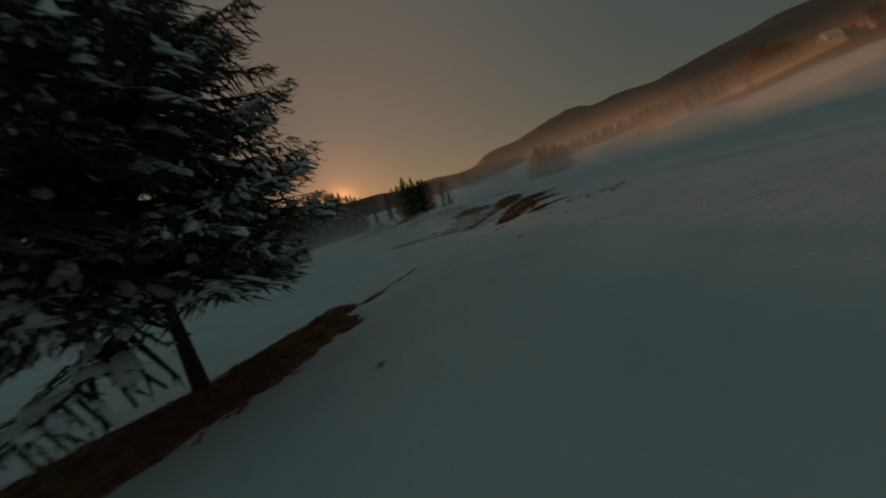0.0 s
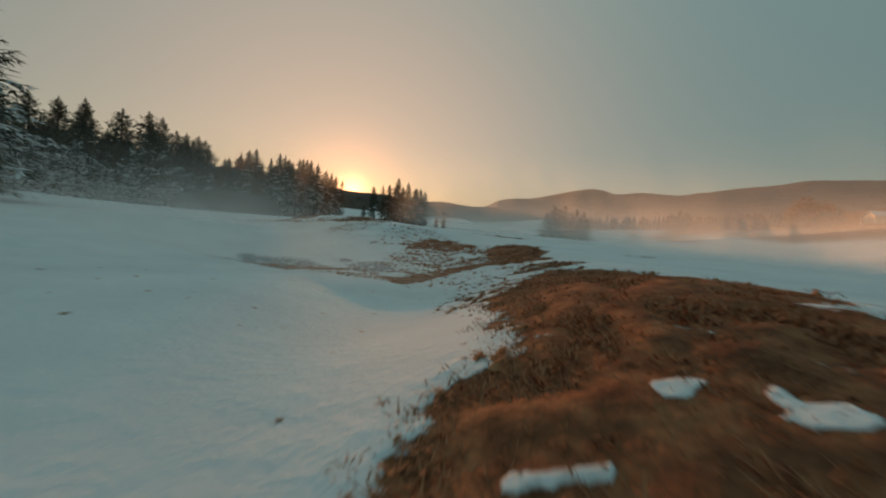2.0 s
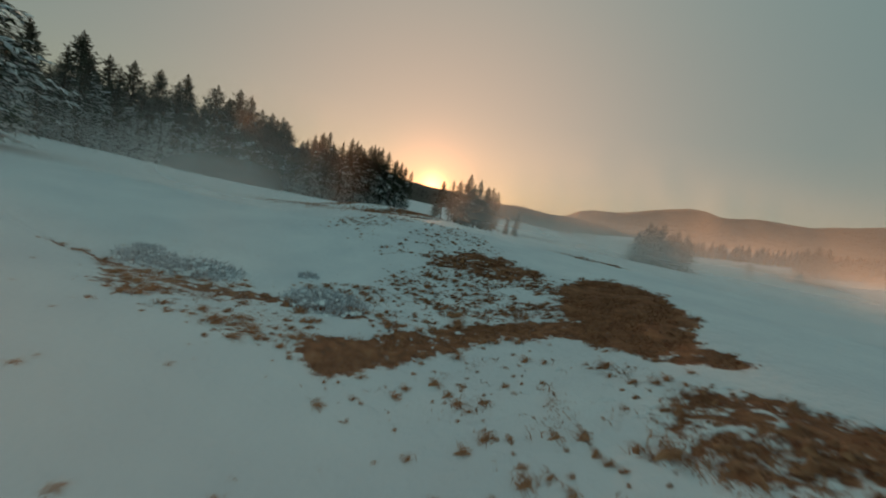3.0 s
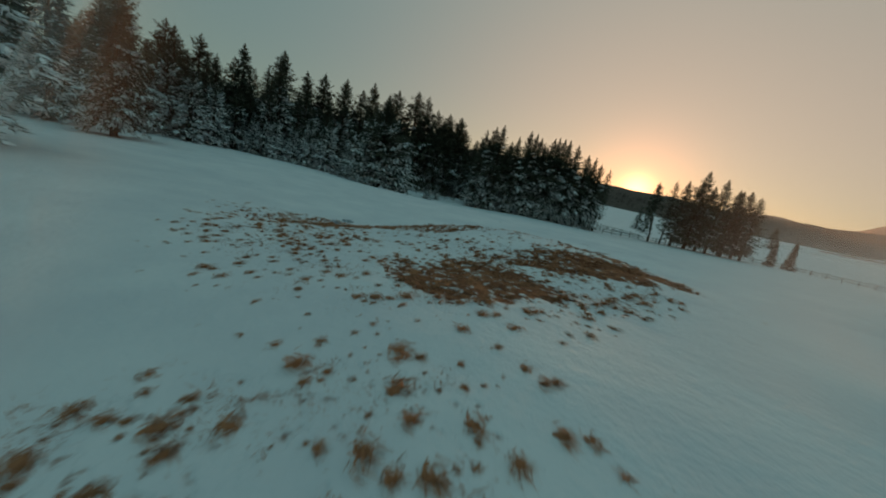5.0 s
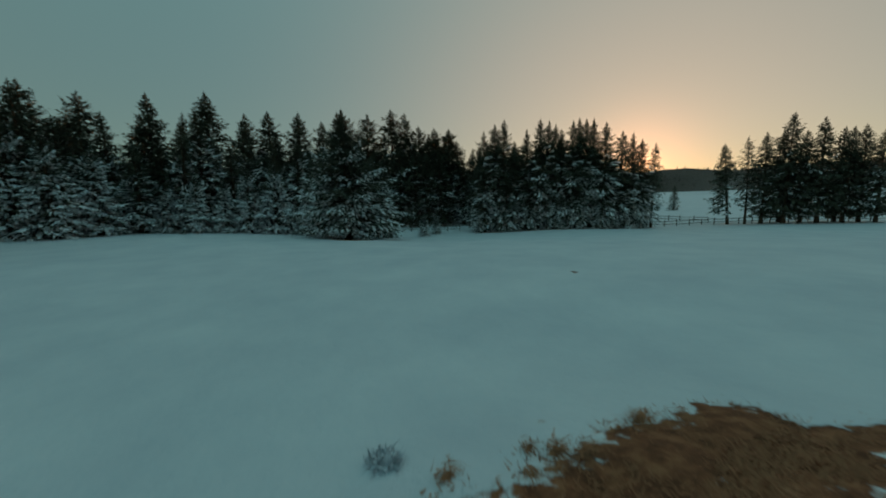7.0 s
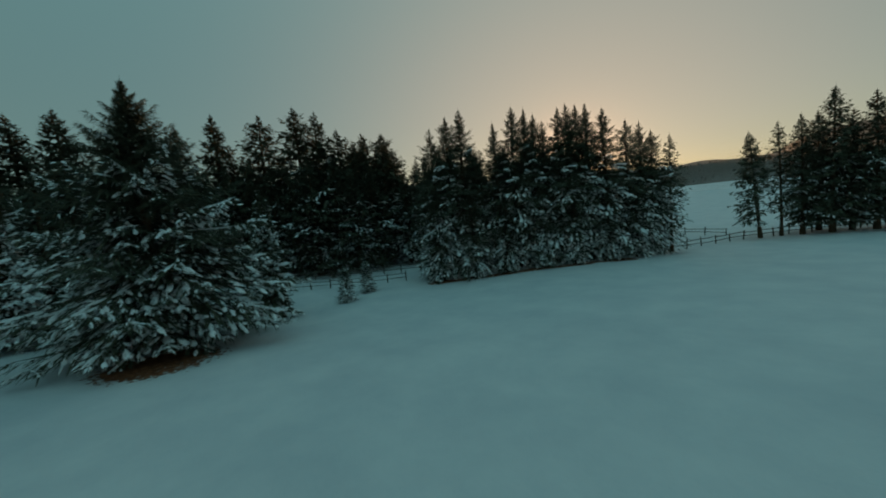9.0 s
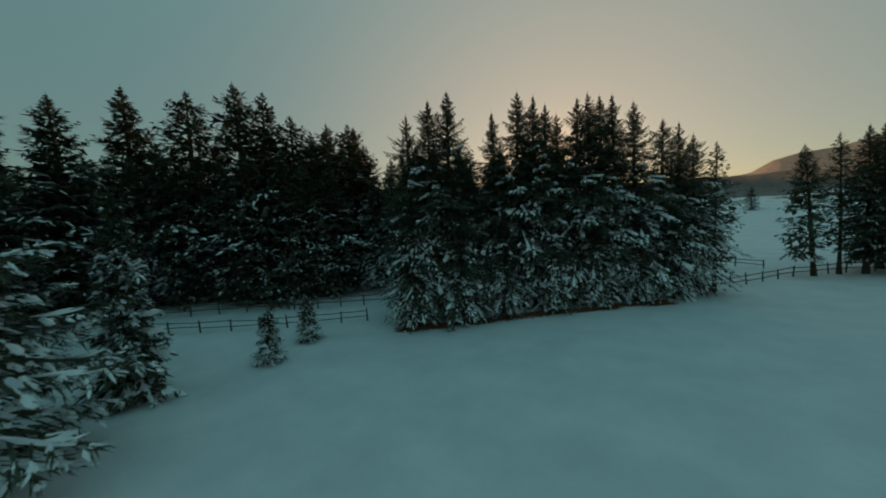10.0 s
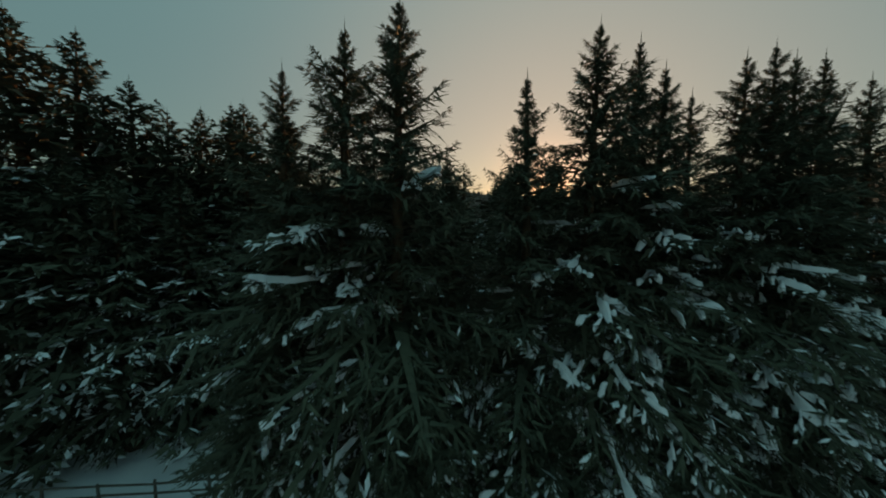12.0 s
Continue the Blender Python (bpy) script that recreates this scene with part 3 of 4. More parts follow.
KINDS = {
    "edge_a": dict(EDGE_HABIT, seed=11, tall=17, wide=3.9, snow=0.9, snow_top=0.75, cone=0.85),
    "edge_b": dict(EDGE_HABIT, seed=12, tall=18, wide=3.6, snow=0.8, snow_top=0.65, cone=0.8),
    "edge_c": dict(EDGE_HABIT, seed=13, tall=16, wide=4.2, snow=0.95, snow_top=0.8, cone=0.9),
    "dark": dict(seed=14, tall=17, wide=4.5, clear=0.075, boughs=280, sprays=56, snow=0.7, snow_top=0.6, cone=0.85, slim=0.5, stem=0.016, pad=1.5, load=2.2, needle=True),
    "tall_a": dict(TALL_HABIT, seed=21, wide=4.3, clear=0.05),
    "tall_b": dict(TALL_HABIT, seed=22, wide=3.8, clear=0.06),
    "tall_c": dict(TALL_HABIT, seed=23, wide=4.6, clear=0.05),
    "row_a": dict(ROW_HABIT | {"snow": 0.82}, seed=41, tall=17.5, wide=3.1),
    "row_b": dict(ROW_HABIT, seed=42, tall=17.5, wide=2.8),
    "row_c": dict(ROW_HABIT, seed=43, tall=16.5, wide=3.0),
    "broad": dict(seed=51, tall=15, wide=5.8, clear=0.085, slim=0.34, boughs=250, sprays=170, snow=0.97, snow_top=0.72, cone=0.8, droop=0.26, load=3.3, frost=0.7, skirt=0.84, pad=1.1, fine=0.78, fan=0.6, needle=True, laden_boughs=True),
    "near": dict(seed=52, tall=16, wide=4.5, clear=0.15, slim=0.34, boughs=330, sprays=260, fan=0.6, stem=0.0065, snow=0.75, snow_top=0.9, cone=0.66, droop=0.14, fine=0.62, frost=1.3, load=2.2, pad=1.2, needle=True),
    "mass_a": dict(MASS_HABIT, seed=24, wide=4.0, snow=0.3, cone=0.5),
    "mass_b": dict(MASS_HABIT, seed=25, wide=4.4, snow=0.25, cone=0.48),
}
KINDS |= {
    "small": dict(seed=31, tall=6, wide=1.5, clear=0.04, boughs=170, sprays=40, snow=0.7, snow_top=1.0, cone=0.95, slim=0.6, load=1.5, frost=0.6),
    "frosted": dict(seed=33, tall=8, wide=2.5, clear=0.07, boughs=140, sprays=24, snow=1.0, snow_top=1.2, cone=0.95, droop=0.36, slim=0.6, fine=1.0, load=2.6, pad=1.5, frost=1.7, lite=True),
    "sapling": dict(seed=32, tall=3, wide=0.62, clear=0.03, boughs=90, sprays=24, snow=0.8, snow_top=1.1, cone=0.95, droop=0.25, slim=0.6, fine=0.75, load=3.0, frost=2.0),
    "pine": dict(stem=0.013, seed=61, tall=16, wide=3.0, clear=0.10, boughs=170, sprays=24, snow=0.10, snow_top=0.7, cone=0.55, lite=True, needle=True),
    "pine_b": dict(stem=0.013, seed=62, tall=16, wide=3.5, clear=0.09, boughs=180, sprays=24, snow=0.12, snow_top=0.7, cone=0.6, lite=True, needle=True),
    "lone_pine": dict(stem=0.012, seed=64, tall=13, wide=2.7, clear=0.16, boughs=150, sprays=22, snow=0.08, snow_top=0.7, cone=0.6, oneside=3.87),
    "sparse": dict(stem=0.009, seed=63, tall=13.5, wide=1.9, clear=0.22, boughs=120, sprays=14, snow=0.05, snow_top=0.5, cone=0.6, droop=0.1),
    "far": dict(seed=71, tall=14, wide=3.6, clear=0.04, boughs=120, sprays=14, snow=0.15, snow_top=0.6, cone=0.7, fine=1.5, lite=True, needle=True),
}
LABELS = {
    "edge": "tall dark green spruce with snow on its lower boughs", "tall": "tall dark forest spruce with a little snow on its boughs",
    "small": "small bushy spruce covered in frost and snow", "frosted": "young spruce white with frost and snow at the forest edge", "sapling": "knee-high young spruce dusted with snow, standing in the meadow",
    "row": "dense dark spruce with drooping boughs and patches of snow", "broad": "broad snow-laden spruce standing alone in the meadow",
    "near": "big spruce with a bare lower trunk and snowy boughs", "pine": "dark conifer with a bare trunk beside the fence",
    "sparse": "thin sparse conifer with a slender bare trunk", "mass": "tall dark spruce deep in the forest", "far": "distant dark conifer on the snowy field", "lone": "leaning conifer with a bare trunk beside the fence",
}
planted = {}


def plant(kind, x, y, tall, turn=None, girth=1.0, sink=0.05, label="", group="", lean=(0, 0)):
    """A tree of a kind with its foot on the ground at x, y."""
    turn = random.uniform(0, 360) if turn is None else turn
    own = KINDS[kind]["tall"]
    z = float(land(x, y)) - sink
    if kind not in planted:
        trunk, crown, snow = spruce_shapes(**KINDS[kind])
        root = new("spruce" if kind not in ("pine", "pine_b", "lone_pine", "sparse", "far") else "conifer")
        mesh_object("trunk", *trunk, BARK, root, True)
        mesh_object("crown", *crown, NEEDLES, root)
        if snow:
            tagged(mesh_object("bough_snow", *snow, SNOW, root, True), "snow lying on the boughs", kind="stuff")
        planted[kind] = root
        tree, k = root, tall / own
        tree.matrix_basis = Matrix.LocRotScale((x, y, z), Euler((radians(lean[0]), radians(lean[1]), radians(turn))), (k * girth, k * girth, k))
    else:
        root = planted[kind]
        k = tall / own
        size = (k * girth / root.scale[0], k * girth / root.scale[1], k / root.scale[2])
        tree = copy_thing(root, Matrix.LocRotScale((x, y, z), Euler((radians(lean[0]), radians(lean[1]), radians(turn))), size))
    return tagged(tree, label or LABELS[kind.split("_")[0]], "tree", group)


# the tree that the camera starts beside, with the firs at the edge of the meadow
plant("near", -4.9, -6.0, 15, turn=40, label="big spruce with a bare lower trunk, rooted in a grassy bank")
plant("broad", -61.8, 63.3, 15.0, turn=10)
plant("dark", -35.2, 26.4, 18.6, girth=1.22, turn=70, label="big dark spruce with a bare foot at the meadow's edge")
plant("dark", -54.7, 31.8, 15.5, girth=0.85, turn=190, label="dark spruce with snow on its boughs at the meadow's edge")
plant("edge_b", -60.5, 26.5, 17, girth=1.1, turn=200)
plant("edge_a", -63.5, 23.0, 17, turn=120)
# young frosted firs in front of the forest
for x, y, tall in ((-70.4, 35.2, 11.0), (-68.8, 37.9, 9.6), (-70.9, 40.6, 9.0), (-72.6, 46.2, 6.0), (-71.0, 48.9, 6.6), (-70.6, 51.6, 6.2), (-70.0, 54.1, 8.0), (-69.3, 57.0, 8.8), (-68.0, 60.4, 7.4)):
    plant("frosted", x, y, tall, girth=1.05, group="frosted firs")
plant("small", -66.0, 70.4, 9.8, turn=15, girth=0.8, label="slim young spruce with snowy boughs")
plant("sapling", -65.6, 76.6, 3.2, turn=50, girth=1.4)
plant("sapling", -67.3, 79.9, 3.2, turn=200, girth=1.4)

# the dense row of spruces at the end of the flight
ROW = [
    ("row_b", -64.6, 87.8, 16.3), ("row_c", -63.4, 88.9, 17.2), ("row_a", -62.2, 89.8, 17.7), ("row_c", -61.6, 91.6, 13.2), ("row_b", -59.7, 92.8, 16.0),
    ("row_a", -58.7, 94.2, 17.5), ("row_b", -57.9, 95.4, 17.2), ("row_c", -57.3, 96.4, 16.6), ("row_b", -56.6, 97.4, 15.8), ("row_a", -55.3, 98.2, 17.0),
    ("row_b", -54.6, 99.2, 17.3), ("row_c", -54.0, 100.2, 17.2), ("row_b", -53.2, 101.1, 17.3), ("row_a", -52.0, 102.3, 16.7), ("row_c", -50.4, 104.2, 15.2), ("row_b", -49.4, 105.5, 15.0), ("row_c", -48.5, 106.6, 14.0),
]
for kind, x, y, tall in ROW:
    plant(kind, x, y, tall, group="row of spruces")
# lower bushes of the row, in front of the trunks
for x, y, tall in ((-63.2, 86.6, 9.5), (-60.6, 89.0, 9.0), (-58.4, 91.8, 8.2), (-56.0, 94.6, 8.6), (-53.6, 97.6, 7.8), (-51.2, 100.4, 7.6), (-49.2, 103.2, 8.0)):
    plant("row_c", x, y, tall, girth=1.15, group="row of spruces")
plant("sparse", -47.0, 107.6, 13.3, turn=20)

# the group by the right-hand fence
plant("lone_pine", -40.2, 119.0, 13.0, turn=0, lean=(3, -4), label="leaning conifer with a bare trunk beside the fence")
plant("sparse", -38.4, 120.6, 13.8, turn=140)
for k, (x, y, tall) in enumerate(((-36.6, 121.3, 14.2), (-34.2, 122.1, 16.6), (-32.6, 123.6, 13.8), (-30.8, 123.5, 15.4), (-28.4, 124.6, 13.6), (-27.0, 126.0, 13.8), (-25.4, 125.4, 12.8), (-35.2, 124.8, 14.5), (-29.4, 126.5, 14.0))):
    plant(("pine", "pine_b")[k % 2], x, y, tall, group="fence conifers")
plant("small", -21.8, 130.5, 5.2, girth=0.9, label="small dark conifer on the snowy field", group="two small conifers")
plant("small", -19.2, 132.0, 5.6, girth=0.9, label="small dark conifer on the snowy field", group="two small conifers")
plant("far", -75.5, 192.0, 9.2, girth=0.95, label="lone dark conifer out on the snowy field")

# forest at the side of the meadow: the trees whose tops stand out, then the mass
TOPS = [
    (-77.6, 27.6, 16.2), (-78.3, 30.2, 16.2), (-79.2, 34.5, 16.6), (-80.0, 38.6, 16.4), (-81.2, 45.0, 17.6), (-82.6, 51.3, 19.2), (-84.4, 59.8, 18.6), (-86.0, 56.8, 18.0), (-85.2, 64.2, 19.4), (-86.6, 69.0, 18.8),
    (-92.5, 74.0, 22.4), (-89.2, 78.5, 22.0), (-86.0, 82.7, 22.9), (-84.8, 84.4, 22.4), (-82.9, 87.0, 19.8), (-81.9, 88.3, 18.0), (-80.9, 89.5, 18.3), (-79.4, 91.8, 18.8), (-87.4, 94.0, 20.6), (-88.4, 98.0, 21.0),
]
for k, (x, y, tall) in enumerate(TOPS):
    plant(("tall_a", "tall_b", "tall_c")[k % 3], x, y, tall, girth=1.15, group="forest spruces")
rng = random.Random(5)
taken = [(x, y) for x, y, _ in TOPS]


def fill(count, low_x, high_x, low_y, high_y, low_h, high_h, kinds, gap, keep):
    made = tries = 0
    while made < count and tries < 6000:
        tries += 1
        x, y = rng.uniform(low_x, high_x), rng.uniform(low_y, high_y)
        if not keep(x, y) or any((x - a) ** 2 + (y - b) ** 2 < gap * gap for a, b in taken):
            continue
        taken.append((x, y))
        plant(rng.choice(kinds), x, y, rng.uniform(low_h, high_h), turn=rng.uniform(0, 360), girth=rng.uniform(0.95, 1.25), group="forest spruces")
        made += 1


def edge_x(y):
    """Where the forest begins."""
    return -70 - 0.19 * max(0, y - 30) if y < 62 else -76.0 - 0.05 * (y - 62)


fill(44, -92, -66, 10, 64, 9.5, 15.5, ["edge_a", "edge_b", "edge_c"], 3.0, lambda x, y: edge_x(y) - 7 < x < edge_x(y))


def behind_fence(x, y):
    """Metres beyond the fence along the forest."""
    return -0.8 * (x + 82.9) + 0.59 * (y - 71.7)


fill(26, -100, -66, 56, 104, 12, 16, ["edge_b", "tall_a", "tall_b", "tall_c"], 2.4, lambda x, y: 4.0 < behind_fence(x, y) < 7.0)
fill(36, -104, -62, 56, 120, 14, 17.5, ["tall_a", "tall_b", "tall_c"], 2.7, lambda x, y: 7.0 < behind_fence(x, y) < 14.0)
fill(50, -110, -66, 5, 140, 14, 18.0, ["mass_a", "mass_b"], 3.4, lambda x, y: (x < edge_x(y) - 6 and y < 66) or behind_fence(x, y) > 12)
fill(16, -80, -70, -30, 12, 12, 16, ["edge_a", "edge_b", "edge_c"], 3.6, lambda x, y: True)

# trees far out on the fields
for x, y, tall in ((18, 150, 11), (20.3, 149, 14), (22.6, 152.5, 13.5), (24.5, 150.5, 14.5), (27, 150, 12), (29.2, 152, 13.5), (31.6, 151, 12.6), (33.4, 153, 10.5), (88, 212, 13), (93, 215, 14), (98, 218, 13), (103, 216, 11), (-50, 300, 12), (66, 198, 6), (112, 222, 10)):
    plant("far", x, y, tall, girth=1.25)


# ---- russet broadleaf trees by the hut ----
def broadleaf(x, y, tall, wide, seed):
    r = np.random.default_rng(seed)
    root = new("broadleaf_tree")
    root.location = (x, y, float(land(x, y)) - 0.1)
    bm = bmesh.new()
    bmesh.ops.create_cone(bm, cap_ends=True, segments=8, radius1=0.03 * tall, radius2=0.012 * tall, depth=tall * 0.55, matrix=Matrix.Translation((0, 0, tall * 0.275)))
    for k in range(9):
        th, up = k * 2.4, tall * r.uniform(0.25, 0.55)
        d = Vector((math.cos(th), math.sin(th), r.uniform(0.6, 1.4))).normalized()
        m = Matrix.Translation(Vector((0, 0, up)) + d * tall * 0.16) @ d.to_track_quat("Z", "Y").to_matrix().to_4x4()
        bmesh.ops.create_cone(bm, cap_ends=False, segments=5, radius1=0.012 * tall, radius2=0.004 * tall, depth=tall * 0.32, matrix=m)
    part("trunk", bm, BARK, root)
    n = 1500
    d = r.normal(0, 1, (n, 3))
    d /= np.linalg.norm(d, axis=1, keepdims=True)
    p = d * (r.random((n, 1)) ** 0.4) * (wide, wide, tall * 0.40) * (1 + 0.25 * np.sin(d[:, :1] * 7 + d[:, 1:2] * 5)) + (0, 0, tall * 0.58)
    a, b = r.normal(0, 0.28, (n, 3)), r.normal(0, 0.28, (n, 3))
    v = np.stack([p - a, p + b, p + a, p - b], 1).reshape(-1, 3)
    mesh_object("crown", v, [(4 * k, 4 * k + 1, 4 * k + 2, 4 * k + 3) for k in range(n)], RUST_LEAVES, root)
    tagged(root, "russet broadleaf tree on the sunlit slope by the hut", "tree", "slope trees")


for k, (x, y, tall, wide) in enumerate(((168, 240, 17, 6), (180, 246, 14, 6), (188, 250, 12, 5), (158, 232, 11, 4.5), (205, 300, 12, 5))):
    broadleaf(x, y, tall, wide, 80 + k)
for cx, cy, r in ((-59.0, 62.9, 2.2), (-66.0, 70.4, 0.9), (-65.3, 76.6, 0.4), (-67.1, 79.9, 0.4), (-34.5, 26.4, 0.8), (-54.7, 31.8, 0.7)):
    TREE_RINGS.append((cx, cy, r))

# ---- ground: one sheet to the horizon ----
xs, ys = spread(-30, 9.25, 0.25, 3200), spread(-10, 58, 0.25, 3200)
xs, ys = (np.unique(np.round(np.concatenate([a, b]), 3)) for a, b in ((xs, np.r_[np.arange(-3.4, -0.8, 0.1), np.arange(-0.8, 6.4, 0.06), np.arange(6.4, 9.2, 0.12), np.arange(-70, -46, 1.0)]), (ys, np.r_[np.arange(-4.4, 9.0, 0.07), np.arange(9.0, 13.4, 0.1), np.arange(60, 107, 1.0)])))
gx, gy = np.meshgrid(xs, ys)
gv = bare(gx, gy, False)
gz = land(gx, gy) + 0.05 * (1 - gv) + gv * (lattice(gx, gy, 0.4, 21) - 0.4) * 0.12 + hollows(gx, gy)
ground = mesh_object("ground", np.stack([gx.ravel(), gy.ravel(), gz.ravel()], -1), grid_faces(len(xs), len(ys)), GROUND, None, True)
layer = ground.data.attributes.new("bare", "FLOAT", "POINT")
layer.data.foreach_set("value", gv.ravel().astype(np.float32))
tagged(ground, "snow-covered meadow with melted patches of brown grass", "ground", kind="structure")


# ---- dry grass in the melted patches ----
def dry_grass():
    r = np.random.default_rng(17)
    want = 42000
    x, y = r.uniform(-30, 9, want * 11), r.uniform(-9.8, 58, want * 11)
    keep = bare(x, y) > 0.5 + 0.2 * r.random(x.size)
    x, y = x[keep][:want], y[keep][:want]
    z = land(x, y)
    verts, count = [], x.size
    for blade in range(6):
        th = r.uniform(0, 2 * math.pi, count)
        h = r.uniform(0.012, 0.055, count)
        lean = r.uniform(0.05, 0.15, count)
        ox, oy = x + r.normal(0, 0.07, count), y + r.normal(0, 0.07, count)
        w = r.uniform(0.006, 0.014, count)
        a = np.stack([ox - np.sin(th) * w, oy + np.cos(th) * w, z - 0.02], -1)
        b = np.stack([ox + np.sin(th) * w, oy - np.cos(th) * w, z - 0.02], -1)
        c = np.stack([ox + np.cos(th) * lean, oy + np.sin(th) * lean, z + h], -1)
        verts.append(np.stack([a, b, c], 1).reshape(-1, 3))
    verts = np.concatenate(verts)
    ob = mesh_object("dry_grass", verts, np.arange(len(verts)).reshape(-1, 3), STRAW)
    tagged(ob, "flattened brown and straw-coloured winter grass tufts", "grass", kind="stuff")


dry_grass()


def grass_tussocks():
    """Shaggy tufts of dead grass that stand out of the thin snow, combed over by the wind."""
    r = np.random.default_rng(29)
    gx0, gy0 = np.meshgrid(np.arange(-30, 9, 0.29), np.arange(-13, 58, 0.29))
    x, y = gx0.ravel() + r.uniform(-0.13, 0.13, gx0.size), gy0.ravel() + r.uniform(-0.13, 0.13, gx0.size)
    v = bare(x, y, False)
    clump = lattice(x, y, 1.1, 33)
    keep = r.random(x.size) < np.clip((v - 0.16) * 2.2 + (clump - 0.5) * 0.8, 0, 0.88) * (v > 0.16) * np.clip((0.86 - v) * 6, 0.0, 1)
    x, y, v = x[keep], y[keep], v[keep]
    # single stalks and small tufts that poke out of the deeper snow
    for low_x, high_x, low_y, high_y, count in ((-8, 9, -3, 26, 900), (-13, 3, 22, 40, 420), (-26, -9, 36, 52, 420)):
        px, py = r.uniform(low_x, high_x, count), r.uniform(low_y, high_y, count)
        x, y, v = np.r_[x, px], np.r_[y, py], np.r_[v, r.uniform(-0.25, -0.05, count)]
    n = x.size
    z = land(x, y)
    size = (0.04 + 0.17 * r.random(n) ** 2.0) * (0.55 + 0.9 * np.clip(v, -0.25, 1))
    tall = size * r.uniform(0.35, 0.7, n)
    way = 0.9 + r.normal(0, 0.45, n)
    long = r.uniform(1.0, 1.9, n)
    rings = []
    sides = 7
    for wide, up in ((0.62, -0.5), (0.34, 0.2)):
        for a in range(sides):
            th = a * 2 * math.pi / sides
            w = 0.8 * size * wide * r.uniform(0.45, 1.3, n)
            p, q = np.cos(th) * w * long + up * size * 0.4, np.sin(th) * w
            rings.append(np.stack([x + p * np.cos(way) - q * np.sin(way), y + p * np.sin(way) + q * np.cos(way), z + 0.03 + tall * up * r.uniform(0.6, 1.3, n)], -1))
    rings.append(np.stack([x + np.cos(way) * size * 0.4, y + np.sin(way) * size * 0.4, z + 0.03 + tall * 0.8], -1))
    faces = [(a, (a + 1) % sides, sides + (a + 1) % sides, sides + a) for a in range(sides)] + [(sides + a, sides + (a + 1) % sides, 2 * sides) for a in range(sides)]
    # hanging blades
    count = 2 * sides + 1
    for blade in range(58):
        th = way + r.normal(0, 0.8, n)
        off = r.normal(0, 0.42, n) * size
        bx, by = x - np.sin(way) * off + np.cos(way) * size * r.uniform(-0.8, 0.8, n), y + np.cos(way) * off + np.sin(way) * size * r.uniform(-0.8, 0.8, n)
        length, wide = size * r.uniform(0.6, 1.5, n), size * r.uniform(0.02, 0.055, n)
        base = z + 0.03 + tall * r.uniform(0.2, 0.8, n)
        rings.append(np.stack([bx - np.sin(th) * wide, by + np.cos(th) * wide, base], -1))
        rings.append(np.stack([bx + np.sin(th) * wide, by - np.cos(th) * wide, base], -1))
        rings.append(np.stack([bx + np.cos(th) * length, by + np.sin(th) * length, base - tall * r.uniform(0.0, 0.8, n)], -1))
        faces.append((count, count + 1, count + 2))
        count += 3
    verts = np.stack(rings, 1)
    every = [tuple(i + k * count for i in face) for k in range(n) for face in faces]
    ob = mesh_object("grass_tussocks", verts.reshape(-1, 3), every, TUSSOCK, None, True)
    tagged(ob, "orange-brown tussocks of dead grass standing out of thin snow", "grass", kind="stuff")


grass_tussocks()


# ---- frosted shrubs ----
def shrub(x, y, size, seed):
    """A low thicket of leafless twigs, white with frost, with snow caught between them."""
    r = np.random.default_rng(seed)
    root = new("frosted_shrub")
    root.location = (x, y, float(land(x, y)))
    v, f = [], []
    for k in range(int(500 + 500 * size)):
        th, out = r.uniform(0, 2 * math.pi), size * r.random() ** 0.6
        a = np.array([math.cos(th) * out, math.sin(th) * out * 0.75, 0.0])
        a[2] = float(land(x + a[0], y + a[1])) - root.location[2]
        high = (0.10 + 0.22 * size * (1 - (out / size) ** 2)) * r.uniform(0.4, 1.2)
        bend = a + np.array([math.cos(th) * 0.3, math.sin(th) * 0.3, 1.0]) * high * 0.6 + r.normal(0, 0.04, 3)
        tip = bend + np.array([*r.normal(0, 0.6, 2), r.uniform(-0.2, 0.7)]) * high * 0.8
        side = np.cross(bend - a, r.normal(0, 1, 3))
        side = side / np.linalg.norm(side) * r.uniform(0.006, 0.016)
        o = len(v)
        v += [a - side, a + side, bend + side, bend - side, tip]
        f += [(o, o + 1, o + 2, o + 3), (o + 3, o + 2, o + 4)]
    mesh_object("branch_clump", v, f, TWIGS, root)
    v, f = [], []
    for k in range(int(26 + 46 * size)):
        th, out, wide = r.uniform(0, 2 * math.pi), size * r.random() ** 0.6, r.uniform(0.03, 0.10)
        cx, cy = math.cos(th) * out, math.sin(th) * out * 0.75
        cz = float(land(x + cx, y + cy)) - root.location[2] + (0.04 + 0.18 * size * (1 - (out / size) ** 2)) * r.uniform(0.3, 1.0)
        o = len(v)
        for ring, up in ((1.0, -0.25), (0.65, 0.3)):
            v += [(cx + wide * ring * math.cos(q) * r.uniform(0.6, 1.5), cy + wide * ring * math.sin(q) * r.uniform(0.6, 1.5), cz + wide * up * r.uniform(0.6, 1.4)) for q in np.linspace(0, 2 * math.pi, 7)[:-1]]
        f += [(o + q, o + (q + 1) % 6, o + 6 + (q + 1) % 6, o + 6 + q) for q in range(6)] + [tuple(range(o + 6, o + 12))]
    tagged(mesh_object("caught_snow", v, f, SNOW, root, True), "snow caught between the twigs", kind="stuff")
    tagged(root, "low leafless shrub whitened by frost, in the snow", "shrub", "frosted shrubs")


